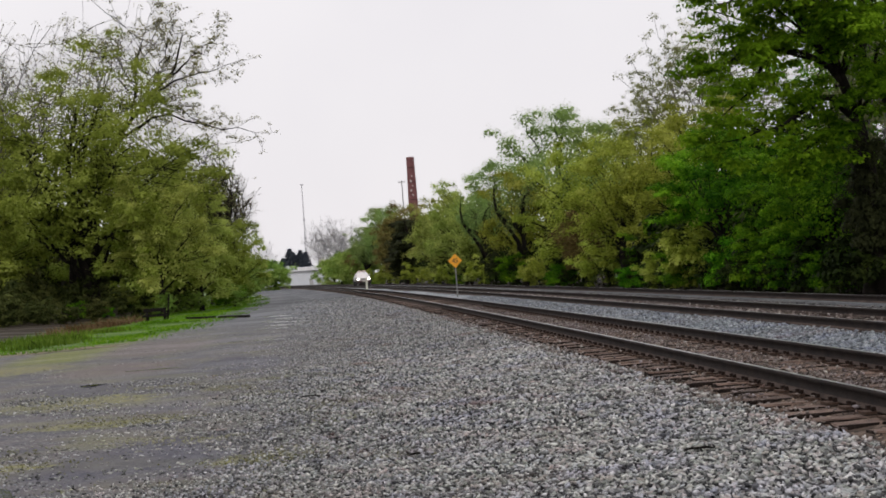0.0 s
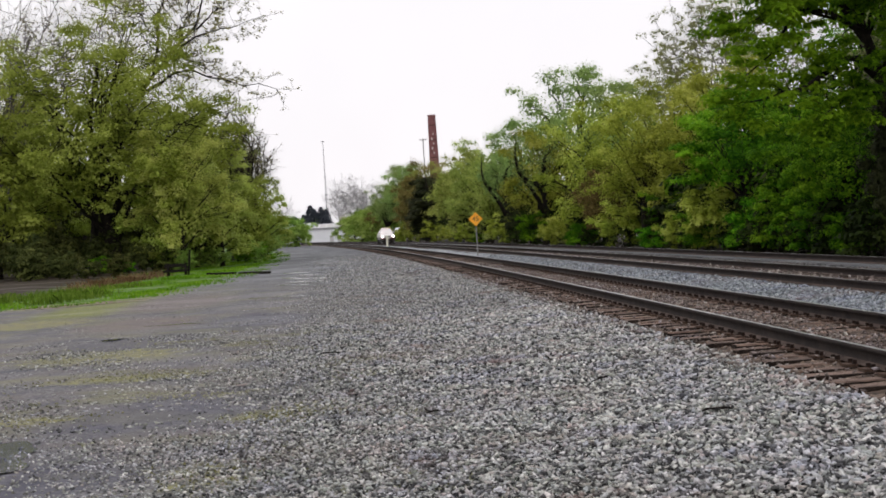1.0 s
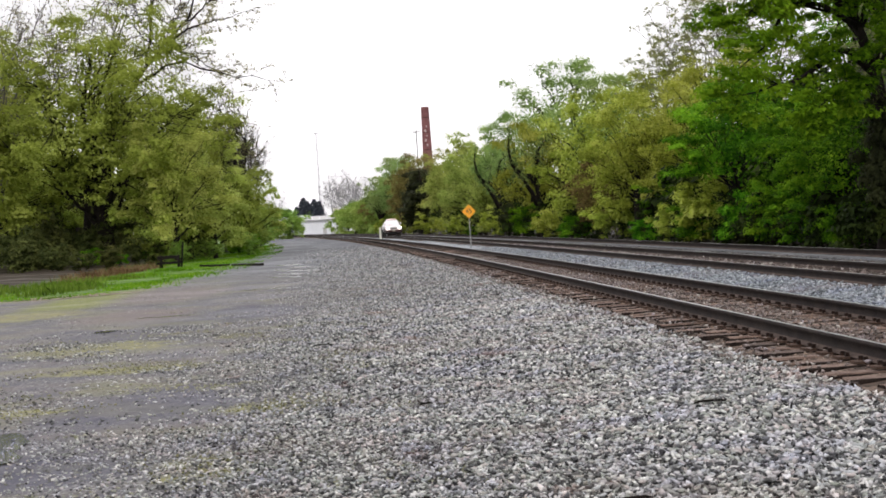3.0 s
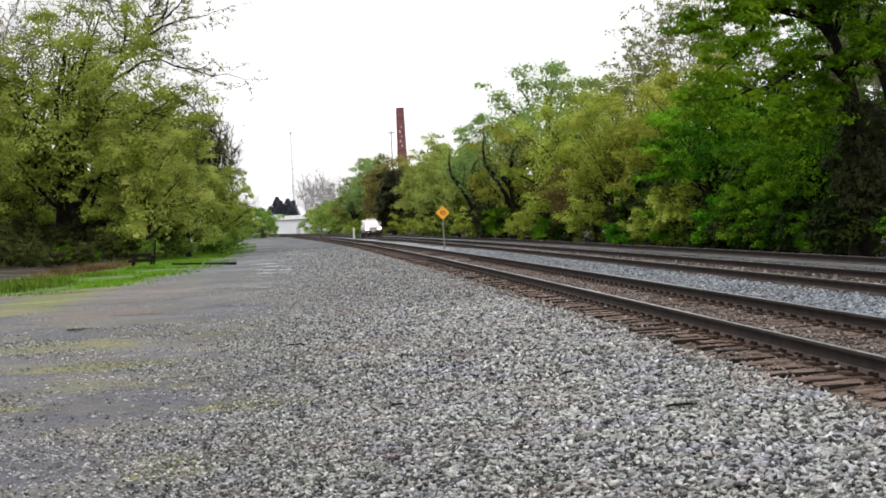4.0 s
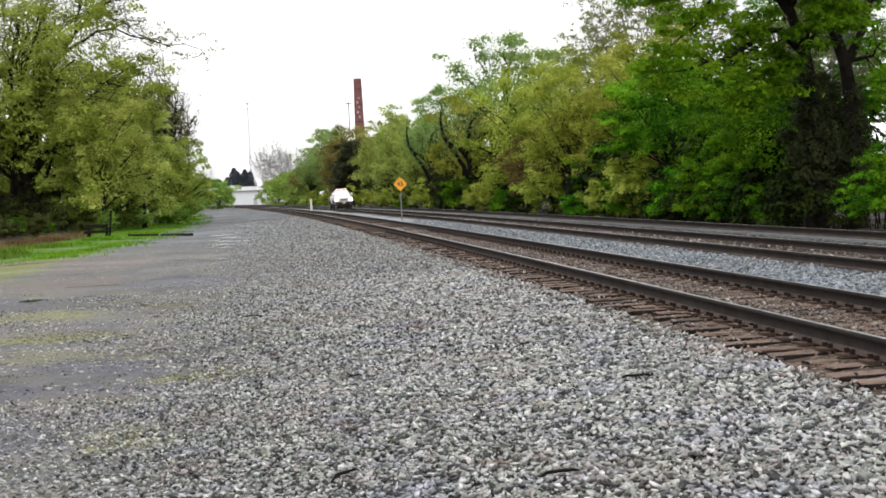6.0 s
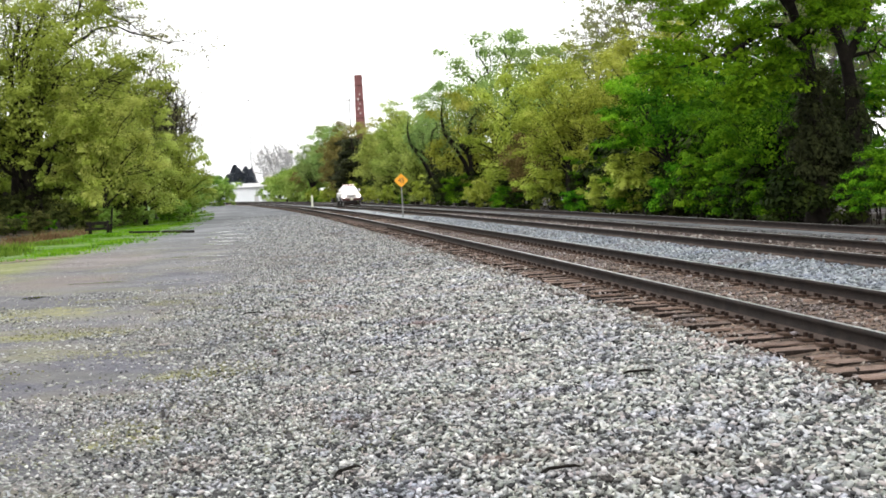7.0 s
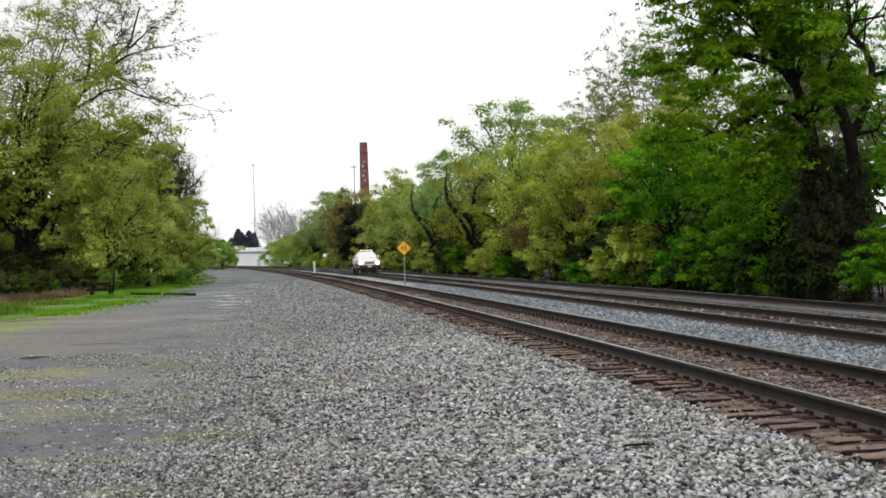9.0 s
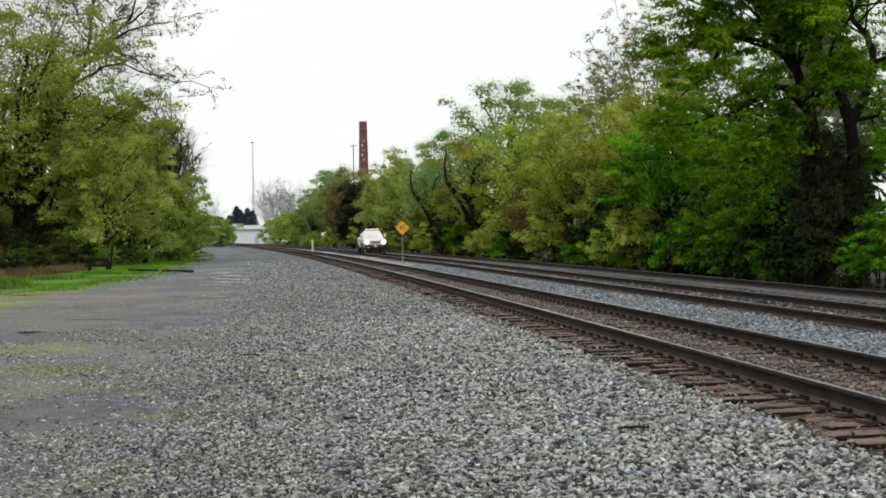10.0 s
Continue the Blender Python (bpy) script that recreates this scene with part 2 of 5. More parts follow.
M_BRICK = worn("red_brick", (0.13, 0.052, 0.052), (0.24, 0.10, 0.098), 0.6, 0.9, 0, 0.3, 6.0)
M_MORTAR = worn("pale_stack_marks", (0.45, 0.38, 0.36), (0.62, 0.55, 0.53), 2.0, 0.9)
M_METAL_WHITE = worn("white_metal_wall", (0.70, 0.73, 0.76), (0.82, 0.84, 0.86), 0.4, 0.5, 0, 0.05, 8.0)
M_ROOF = worn("pale_flat_roof", (0.42, 0.42, 0.42), (0.55, 0.55, 0.54), 0.5, 0.8)
M_GUTTER = worn("grey_gutter", (0.20, 0.20, 0.21), (0.30, 0.30, 0.31), 2.0, 0.6)
M_TOWER = worn("cream_render", (0.52, 0.48, 0.40), (0.64, 0.60, 0.51), 0.8, 0.8, 0, 0.1, 8.0)
M_WOOD = worn("dark_wood", (0.008, 0.007, 0.006), (0.02, 0.017, 0.014), 6.0, 0.9, 0, 0.25, 60.0, 0.08)


def glow(name, c, power):
    m = Mat(name, 0.3)
    m.color(c)
    m.p.inputs["Emission Color"].default_value = (*c, 1)
    m.p.inputs["Emission Strength"].default_value = power
    return m.m


M_LAMP = glow("lit_headlight", (1.0, 0.90, 0.89), 20.0)
M_BEACON = glow("lit_amber_beacon", (1.0, 0.76, 0.72), 1.1)


# ---- ground and track line ----
HEAD, BEND, ABEAM = -0.108715, 0.000292, 4.545
RAIL_TOP, TIE_TOP, GAUGE = 0.313, 0.135, 1.505
TRACK_GAP = 3.86


def along(s, off=0.0, z=0.0):
    """The place s metres along the first rail, off metres to its right side."""
    th = HEAD - BEND * s
    x = ABEAM * math.cos(HEAD) + (math.cos(th) - math.cos(HEAD)) / BEND + math.cos(th) * off
    y = -ABEAM * math.sin(HEAD) + (math.sin(HEAD) - math.sin(th)) / BEND - math.sin(th) * off
    return Vector((x, y, z))


def along_np(s, off):
    th = HEAD - BEND * s
    x = ABEAM * math.cos(HEAD) + (np.cos(th) - math.cos(HEAD)) / BEND + np.cos(th) * off
    y = -ABEAM * math.sin(HEAD) + (math.sin(HEAD) - np.sin(th)) / BEND - np.sin(th) * off
    return x, y


def heading(s):
    return -math.degrees(HEAD - BEND * s)


def level(off):
    """Height of the ground across the tracks."""
    return np.interp(off, [-4000, -40, -19, -17, -9, -4.5, -2.2, -1.2, -0.85, -0.45, -0.2, 1.7, 2.25, 2.6, 3.1, 6.1, 7.0, 9.5, 12, 4000],
                     [0.3, 0.3, 0.12, 0.02, 0.0, 0.0, 0.035, 0.080, 0.070, 0.088, 0.117, 0.119, 0.08, 0.07, 0.13, 0.13, 0.05, 0.06, -0.25, 0.0])


def mesh_np(name, verts, faces, material, smooth=False):
    me = bpy.data.meshes.new(name)
    verts = np.asarray(verts, dtype=np.float32)
    faces = np.asarray(faces, dtype=np.int32)
    n, k = faces.shape
    me.vertices.add(len(verts))
    me.vertices.foreach_set("co", verts.ravel())
    me.loops.add(n * k)
    me.loops.foreach_set("vertex_index", faces.ravel())
    me.polygons.add(n)
    me.polygons.foreach_set("loop_start", np.arange(0, n * k, k, dtype=np.int32))
    if smooth:
        me.polygons.foreach_set("use_smooth", np.ones(n, dtype=bool))
    me.update(calc_edges=True)
    me.validate()
    if material:
        me.materials.append(material)
    return me


def part(name, data, material, parent, label=""):
    """One mesh object under a thing or under a part; data is a bmesh or a mesh."""
    if isinstance(data, bmesh.types.BMesh):
        me = bpy.data.meshes.new(name)
        data.to_mesh(me)
        data.free()
        me.materials.append(material)
        data = me
    ob = new(name, data)
    ob.parent = parent
    if label:
        tagged(ob, label)
    return ob


def thing(name, m, label, category, group="", kind=""):
    ob = new(name)
    ob.empty_display_size = 0.2
    ob.matrix_basis = m
    return tagged(ob, label, category, group, kind)


def block(bm, size, at=(0, 0, 0), bevel=0.0, rot=None):
    """Adds a bevelled block to bm."""
    r = bmesh.ops.create_cube(bm, size=1.0)
    vs = r["verts"]
    bmesh.ops.scale(bm, vec=size, verts=vs)
    if bevel:
        es = list({e for v in vs for e in v.link_edges})
        b = bmesh.ops.bevel(bm, geom=es, offset=bevel, segments=2, affect="EDGES", profile=0.6)
        vs = list({v for f in b["faces"] for v in f.verts} | {v for v in vs if v.is_valid})
    if rot:
        bmesh.ops.rotate(bm, verts=vs, cent=(0, 0, 0), matrix=rot)
    bmesh.ops.translate(bm, vec=at, verts=vs)
    return vs


def box_bm(size, at=(0, 0, 0), bevel=0.0, rot=None):
    bm = bmesh.new()
    block(bm, size, at, bevel, rot)
    return bm


def rod_bm(r1, r2, length, sides=12, at=(0, 0, 0), axis="Z"):
    bm = bmesh.new()
    bmesh.ops.create_cone(bm, cap_ends=True, segments=sides, radius1=r1, radius2=r2, depth=length)
    if axis == "X":
        bmesh.ops.rotate(bm, verts=bm.verts, cent=(0, 0, 0), matrix=Matrix.Rotation(radians(90), 3, "Y"))
    elif axis == "Y":
        bmesh.ops.rotate(bm, verts=bm.verts, cent=(0, 0, 0), matrix=Matrix.Rotation(radians(90), 3, "X"))
    bmesh.ops.translate(bm, vec=at, verts=bm.verts)
    return bm


def ground_material():
    m = Mat("gravel_lot_and_verge", 0.9)
    m.p.inputs["Specular IOR Level"].default_value = 0.2
    uv = m.coords("UV")
    sep = m.node("ShaderNodeSeparateXYZ")
    m.link(uv, sep.inputs[0])
    off, s = sep.outputs[0], sep.outputs[1]
    v = m.coords()
    wob = m.noise(v, 0.5, 5.0)
    wide = m.noise(v, 0.13, 4.0)
    o2 = m.math("ADD", off, m.math("MULTIPLY_ADD", wob, 3.0, -1.5))
    # crushed stone: cells of two sizes
    vor = m.node("ShaderNodeTexVoronoi", Scale=17.0)
    m.link(v, vor.inputs["Vector"])
    vor2 = m.node("ShaderNodeTexVoronoi", Scale=38.0)
    m.link(v, vor2.inputs["Vector"])
    cell = m.node("ShaderNodeSeparateColor")
    m.link(vor.outputs["Color"], cell.inputs[0])
    cell2 = m.node("ShaderNodeSeparateColor")
    m.link(vor2.outputs["Color"], cell2.inputs[0])
    ball = m.ramp(cell.outputs[0], BALLAST)
    # shade in the gaps between stones is painted in, deeper near the track
    ball = m.mix(m.step(vor.outputs["Distance"], 0.25, 0.5), ball, (0.06, 0.06, 0.062))
    ball = m.mix(m.math("MULTIPLY", m.step(off, -4.3, -2.4), m.step(s, -5.0, -3.5)), ball, m.mix(0.8, ball, (0.03, 0.029, 0.028)))
    # packed road of fines with small stones in it
    fines = m.ramp(m.noise(v, 3.0, 6.0), [(0.35, (0.095, 0.09, 0.098)), (0.65, (0.195, 0.182, 0.188))])
    tint = m.ramp(m.noise(v, 0.45, 6.0, 0.62), [(0.38, (0.078, 0.079, 0.102)), (0.47, (0.118, 0.113, 0.130)), (0.54, (0.160, 0.142, 0.138)), (0.62, (0.155, 0.150, 0.118))])
    fines = m.mix(0.85, fines, tint)
    chips = m.ramp(cell2.outputs[0], [(0.0, (0.05, 0.05, 0.05)), (0.6, (0.18, 0.178, 0.172)), (1.0, (0.50, 0.50, 0.48))])
    road = m.mix(m.math("MULTIPLY", m.step(m.noise(v, 1.3, 4.0), 0.3, 0.6), 0.5), fines, chips)
    # worn wheel paths are darker and damp, moss grows between them
    damp = m.step(wide, 0.48, 0.62)
    road = m.mix(m.math("MULTIPLY", damp, 0.35), road, (0.085, 0.083, 0.10))
    wet = m.math("MULTIPLY", m.step(m.noise(v, 0.22, 5.0), 0.5, 0.6), m.step(s, 26.0, 40.0))
    road = m.mix(m.math("MULTIPLY", wet, 0.6), road, (0.10, 0.10, 0.118))
    mossy = m.math("MULTIPLY", m.step(m.noise(v, 0.8, 5.0), 0.48, 0.68), 0.40)
    road = m.mix(mossy, road, (0.22, 0.22, 0.10))
    rusty = m.ramp(cell.outputs[1], [(0.0, (0.03, 0.022, 0.017)), (0.6, (0.095, 0.068, 0.051)), (1.0, (0.20, 0.152, 0.122))])
    fresh = m.ramp(cell.outputs[2], [(0.0, (0.08, 0.09, 0.10)), (0.5, (0.23, 0.255, 0.28)), (1.0, (0.44, 0.47, 0.50))])
    turf = m.ramp(m.noise(v, 2.0, 6.0), [(0.3, (0.04, 0.09, 0.010)), (0.6, (0.095, 0.19, 0.018)), (0.8, (0.16, 0.20, 0.04))])
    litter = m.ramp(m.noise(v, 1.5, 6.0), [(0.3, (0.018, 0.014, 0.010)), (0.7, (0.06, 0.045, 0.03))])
    c = m.mix(m.step(o2, -6.3, -4.3), road, ball)
    # damp dips, dried mud and moss between the wheel paths, each with a ragged rim
    def spots(places, rag, freq):
        whole = 0.0
        for s0, o0, rs, ro in places:
            d2 = m.math("ADD", m.math("POWER", m.math("ABSOLUTE", m.math("MULTIPLY_ADD", s, 1 / rs, -s0 / rs)), 2.0), m.math("POWER", m.math("ABSOLUTE", m.math("MULTIPLY_ADD", off, 1 / ro, -o0 / ro)), 2.0))
            one = m.step(m.math("ADD", d2, m.math("MULTIPLY_ADD", m.noise(v, freq, 5.0), 2 * rag, -rag)), 1.2, 0.3)
            whole = m.math("MAXIMUM", one, whole)
        return whole

    c = m.mix(m.math("MULTIPLY", spots(((14.7, -6.5, 1.6, 1.3), (25.5, -8.2, 2.5, 1.5), (11.0, -6.6, 0.9, 0.9), (31, -6.4, 3.5, 1.2)), 1.0, 1.3), 0.6), c, m.ramp(m.noise(v, 3.5, 5.0), [(0.35, (0.062, 0.064, 0.092)), (0.65, (0.13, 0.13, 0.155))]))
    c = m.mix(m.math("MULTIPLY", spots(((44, -9.3, 6.5, 1.7), (33, -9.0, 3.0, 1.4)), 1.0, 0.8), 0.6), c, m.ramp(m.noise(v, 2.5, 5.0), [(0.35, (0.165, 0.135, 0.125)), (0.65, (0.225, 0.19, 0.178))]))
    patch = spots(((19.2, -7.3, 0.6, 1.3), (15.0, -7.9, 0.45, 0.7), (14.0, -5.3, 0.5, 0.45), (10.6, -5.6, 0.8, 0.4), (35.5, -11.9, 2.5, 1.6), (23.5, -8.4, 1.4, 1.5)), 1.2, 2.2)
    # a mossy belt along the edge of the grass
    belt = m.math("ABSOLUTE", m.math("SUBTRACT", m.math("ADD", off, m.math("MULTIPLY_ADD", wob, 0.9, -0.45)), m.math("MULTIPLY_ADD", m.step(s, 46.0, 62.0), 1.1, -11.6)))
    belt = m.math("MULTIPLY", m.step(belt, 1.5, 0.5), m.math("MULTIPLY", m.step(s, 36.5, 39.5), m.step(s, 66.0, 50.0)))
    tone = m.ramp(m.noise(v, 9.0, 4.0), [(0.3, (0.21, 0.205, 0.085)), (0.7, (0.33, 0.325, 0.125))])
    c = m.mix(m.math("MULTIPLY", patch, m.math("MULTIPLY_ADD", m.step(m.noise(v, 4.0, 4.0), 0.38, 0.6), 0.6, 0.2)), c, tone)
    c = m.mix(m.math("MULTIPLY", belt, m.math("MULTIPLY_ADD", m.step(m.noise(v, 1.4, 5.0), 0.3, 0.5), 0.5, 0.35)), c, m.ramp(m.noise(v, 5.0, 5.0), [(0.35, (0.13, 0.155, 0.04)), (0.65, (0.26, 0.275, 0.09))]))
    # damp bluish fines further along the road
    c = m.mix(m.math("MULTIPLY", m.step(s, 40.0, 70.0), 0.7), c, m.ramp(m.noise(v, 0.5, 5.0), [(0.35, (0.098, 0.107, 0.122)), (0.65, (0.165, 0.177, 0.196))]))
    c = m.mix(m.step(off, -0.9, -0.7), c, rusty)
    c = m.mix(m.step(off, 2.15, 2.35), c, fresh)
    c = m.mix(m.step(off, 3.6, 3.8), c, rusty)
    c = m.mix(m.step(off, 5.9, 6.3), c, m.mix(0.7, fresh, (0.05, 0.048, 0.048)))
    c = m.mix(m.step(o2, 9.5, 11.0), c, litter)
    rim = m.math("ADD", m.math("MULTIPLY_ADD", m.step(s, 41.0, 50.5), 18.2, -30.0), m.math("MULTIPLY_ADD", m.step(s, 48.0, 62.0), 1.3, m.math("MULTIPLY", m.step(s, 62.0, 121.0), 1.5)))
    c = m.mix(m.step(m.math("SUBTRACT", o2, rim), 1.3, -0.2), c, turf)
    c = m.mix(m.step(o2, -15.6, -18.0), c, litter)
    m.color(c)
    h = m.math("SUBTRACT", 1.0, vor.outputs["Distance"])
    h = m.math("ADD", h, m.math("MULTIPLY", vor2.outputs["Distance"], 0.3))
    m.bump(m.math("MULTIPLY", h, m.step(s, 75.0, 35.0)), 0.7, 0.03)
    m.link(m.math("MULTIPLY_ADD", m.math("MAXIMUM", damp, wet), -0.38, 0.92), m.p.inputs["Roughness"])
    return m.m


def make_ground():
    ss = np.concatenate([np.linspace(-150, -10, 15), np.linspace(-8, 100, 109), np.linspace(105, 420, 64), np.linspace(480, 4000, 24)])
    oo = np.concatenate([[-2500, -900, -300, -120, -60, -40], np.linspace(-30, -13, 12), np.linspace(-12, -4.5, 16), np.linspace(-4.2, 9.5, 60), [10, 11, 12, 14, 18, 30, 60, 150, 500, 1500, 2500]])
    S, O = np.meshgrid(ss, oo, indexing="ij")
    x, y = along_np(S, O)
    z = level(O)
    near = (S < 160) & (O < 10) & (O > -13)
    z = z + near * 0.010 * np.sin(S * 1.7 + O * 0.9) * np.sin(O * 1.3 - S * 0.6)
    # the stones of the shoulder lie in a shallow bed
    z = z - 0.028 * np.clip((O + 5.6) / 1.0, 0, 1) * np.clip((-0.7 - O) / 0.2, 0, 1) * (S < 68) * (S > -4)
    a, b = S.shape
    i = np.arange(a * b).reshape(a, b)
    f = np.stack([i[:-1, :-1], i[:-1, 1:], i[1:, 1:], i[1:, :-1]], -1).reshape(-1, 4)
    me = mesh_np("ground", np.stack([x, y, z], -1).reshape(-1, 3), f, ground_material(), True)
    uv = me.uv_layers.new(name="UVMap")
    so = np.stack([O, S], -1).reshape(-1, 2)
    uv.data.foreach_set("uv", so[f.ravel()].astype(np.float32).ravel())
    tagged(new("ground", me), "grey crushed-stone lot beside the tracks with mossy strips", "ground", kind="structure")


make_ground()


# ---- railway tracks ----
def rail_profile():
    half = [(0.021, 0.0), (0.034, -0.005), (0.037, -0.014), (0.036, -0.032), (0.030, -0.040), (0.010, -0.050), (0.009, -0.130), (0.022, -0.142), (0.068, -0.154), (0.070, -0.166)]
    return half + [(-x, z) for x, z in reversed(half)]


def rail_mesh(off, s0, s1, step=2.0):
    prof = rail_profile()
    ss = np.arange(s0, s1 + 0.1, step)
    k = len(prof)
    v = []
    for s in ss:
        for px, pz in prof:
            v.append(along(s, off + px, RAIL_TOP + pz))
    f = []
    for i in range(len(ss) - 1):
        for j in range(k):
            a, b = i * k + j, i * k + (j + 1) % k
            f.append((a, b, b + k, a + k))
    me = mesh_np("rail", [tuple(q) for q in v], f, M_RAIL_SIDE)
    me.materials.append(M_RAIL_HEAD)
    me.materials.append(M_RAIL_FOOT)
    # the running surface: the top face between the two upper corners
    for i, p in enumerate(me.polygons):
        if i % k == k - 1:
            p.material_index = 1
        elif i % k in (6, 7, 8, k - 8, k - 9, k - 10):
            p.material_index = 2
    return me


def tie_mesh(seed):
    rnd = random.Random(seed)
    bm = bmesh.new()
    block(bm, (2.59, 0.225, 0.17), (0, 0, -0.085))
    bmesh.ops.bevel(bm, geom=bm.edges[:], offset=0.012, segments=1, affect="EDGES")
    for v in bm.verts:
        v.co.x += rnd.uniform(-0.015, 0.015)
        v.co.y += rnd.uniform(-0.010, 0.010)
        v.co.z += rnd.uniform(-0.008, 0.004)
    me = bpy.data.meshes.new("tie")
    bm.to_mesh(me)
    bm.free()
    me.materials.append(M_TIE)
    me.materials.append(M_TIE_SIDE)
    # side faces carry the painted shade
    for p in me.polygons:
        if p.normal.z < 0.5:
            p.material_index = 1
    return me


def plate_mesh():
    bm = bmesh.new()
    block(bm, (0.36, 0.19, 0.022), (0, 0, 0.006))
    for x in (-0.095, 0.095):
        for y in (-0.06, 0.06):
            block(bm, (0.036, 0.032, 0.05), (x, y, 0.03))
    # rail anchors beside the tie
    for y in (-0.135, 0.135):
        block(bm, (0.17, 0.03, 0.05), (0, y, -0.01))
    me = bpy.data.meshes.new("tie_plate")
    bm.to_mesh(me)
    bm.free()
    me.materials.append(M_TIE_PLATE)
    me.materials.append(M_PLATE)
    for p in me.polygons:
        p.material_index = 0 if p.index < 6 else 1
    return me


def make_track(off, label, single_ties, s_end, plates):
    base = thing("railway_track", Matrix(), label, "railway track", "parallel railway tracks", "structure")
    for side in (0.0, GAUGE):
        part("rail", rail_mesh(off + side, -12, s_end), M_RAIL_SIDE, base, "rusty steel rail with a worn bright head")
    ties = [tie_mesh(i) for i in range(5)]
    plate = plate_mesh()
    rnd = random.Random(int(off * 10) + 3)
    n = 0
    s = -11.0
    rest_v, rest_f = [], []
    while s < min(s_end, 230):
        m = Matrix.Translation(along(s, off + GAUGE / 2 + rnd.uniform(-0.15, 0.12), TIE_TOP + rnd.uniform(-0.015, 0.006))) @ pose(0, 0, 0, rnd.uniform(-0.5, 0.5), rnd.uniform(-0.4, 0.4), heading(s) + rnd.uniform(-1.2, 1.2))
        if n < single_ties:
            t = part("tie", ties[n % 5], None, base)
            t.matrix_basis = m
            if 20 < n < plates:
                for side in (0.0, GAUGE):
                    p = part("tie_plate", plate, None, base)
                    p.matrix_basis = Matrix.Translation(along(s, off + side, TIE_TOP + 0.004)) @ pose(0, 0, 0, 0, 0, heading(s))
        else:
            me = ties[n % 5]
            k = len(rest_v)
            rest_v.extend([tuple(m @ v.co) for v in me.vertices])
            rest_f.extend([[k + i for i in p.vertices] for p in me.polygons])
        n += 1
        s += 0.48
    if rest_v:
        me = bpy.data.meshes.new("far_ties")
        me.from_pydata(rest_v, [], rest_f)
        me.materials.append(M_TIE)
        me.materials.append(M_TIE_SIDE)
        # same shade-dark sides on the far ties
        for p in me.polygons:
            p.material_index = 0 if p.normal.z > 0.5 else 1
        tagged(part("far_ties", me, None, base), kind="stuff")
    return base


make_track(0.0, "rusty main railway track on weathered wooden ties in ballast", 190, 420, 140)
make_track(TRACK_GAP, "second railway track with brown rails on grey ballast", 60, 420, 60)
third = thing("railway_track", Matrix(), "dark outer railway track along the edge of the trees", "railway track", "parallel railway tracks", "structure")
part("rail", rail_mesh(2 * TRACK_GAP, -12, 420), M_RAIL_SIDE, third, "rusty steel rail with a dull head")


# ---- loose stone ----
def stone_shapes(n, seed, corners=5):
    """Broken stones: a skewed upper face of a few corners over an undercut foot."""
    r = np.random.RandomState(seed)
    e = corners
    f0 = np.array([(0, i, i + 1) for i in range(1, e - 1)] + [(e, (i + 1) % e, i) for i in range(e)])
    out = []
    for i in range(n):
        a = np.arange(e) * (6.2832 / e) + r.uniform(-0.35, 0.35, e)
        k = r.uniform(0.72, 1.08, e)
        top = np.stack([np.cos(a) * 0.66 * k, np.sin(a) * 0.44 * k, r.uniform(-0.06, 0.26, e)], -1)
        foot = np.array([[r.uniform(-0.12, 0.12), r.uniform(-0.1, 0.1), -0.42]])
        out.append(np.concatenate([top, foot]) * r.uniform((0.85, 0.75, 0.7), (1.25, 1.1, 1.1)))
    return np.array(out), f0


def lie_np(r, n, tilt=0.36):
    """Turns about the upright, with a small tilt."""
    a, b, c = r.uniform(0, 6.283, n), r.normal(size=n) * tilt, r.normal(size=n) * tilt
    ca, sa, cb, sb, cc, sc = np.cos(a), np.sin(a), np.cos(b), np.sin(b), np.cos(c), np.sin(c)
    o, z = np.ones(n), np.zeros(n)
    A = np.stack([np.stack([ca, -sa, z], -1), np.stack([sa, ca, z], -1), np.stack([z, z, o], -1)], -2)
    B = np.stack([np.stack([o, z, z], -1), np.stack([z, cb, -sb], -1), np.stack([z, sb, cb], -1)], -2)
    C = np.stack([np.stack([cc, z, sc], -1), np.stack([z, o, z], -1), np.stack([-sc, z, cc], -1)], -2)
    return A @ B @ C


SHAPES, STONE_F = stone_shapes(40, 5)
CHIPS, CHIP_F = stone_shapes(40, 6, 4)


def scatter(name, s, off, size, sink, material, label, parent=None, seed=1):
    """Stones lying at the places s, off."""
    r = np.random.RandomState(seed)
    n = len(s)
    x, y = along_np(s, off)
    z = level(off) + size * sink + r.uniform(-0.024, 0.021, n) * (sink > 0.12)
    shapes, faces = (SHAPES, STONE_F) if name == "ballast" and 6 < s.mean() < 14 else (CHIPS * 1.08, CHIP_F)
    v = shapes[r.randint(0, len(shapes), n)]
    v = np.einsum("nij,nkj->nki", lie_np(r, n), v) * size[:, None, None]
    v = v + np.stack([x, y, z], -1)[:, None, :]
    k = v.shape[1]
    f = faces[None] + (np.arange(n) * k)[:, None, None]
    me = mesh_np(name, v.reshape(-1, 3), f.reshape(-1, 3), material)
    ob = new(name, me)
    if parent:
        ob.parent = parent
    return tagged(ob, label, "gravel", kind="stuff")


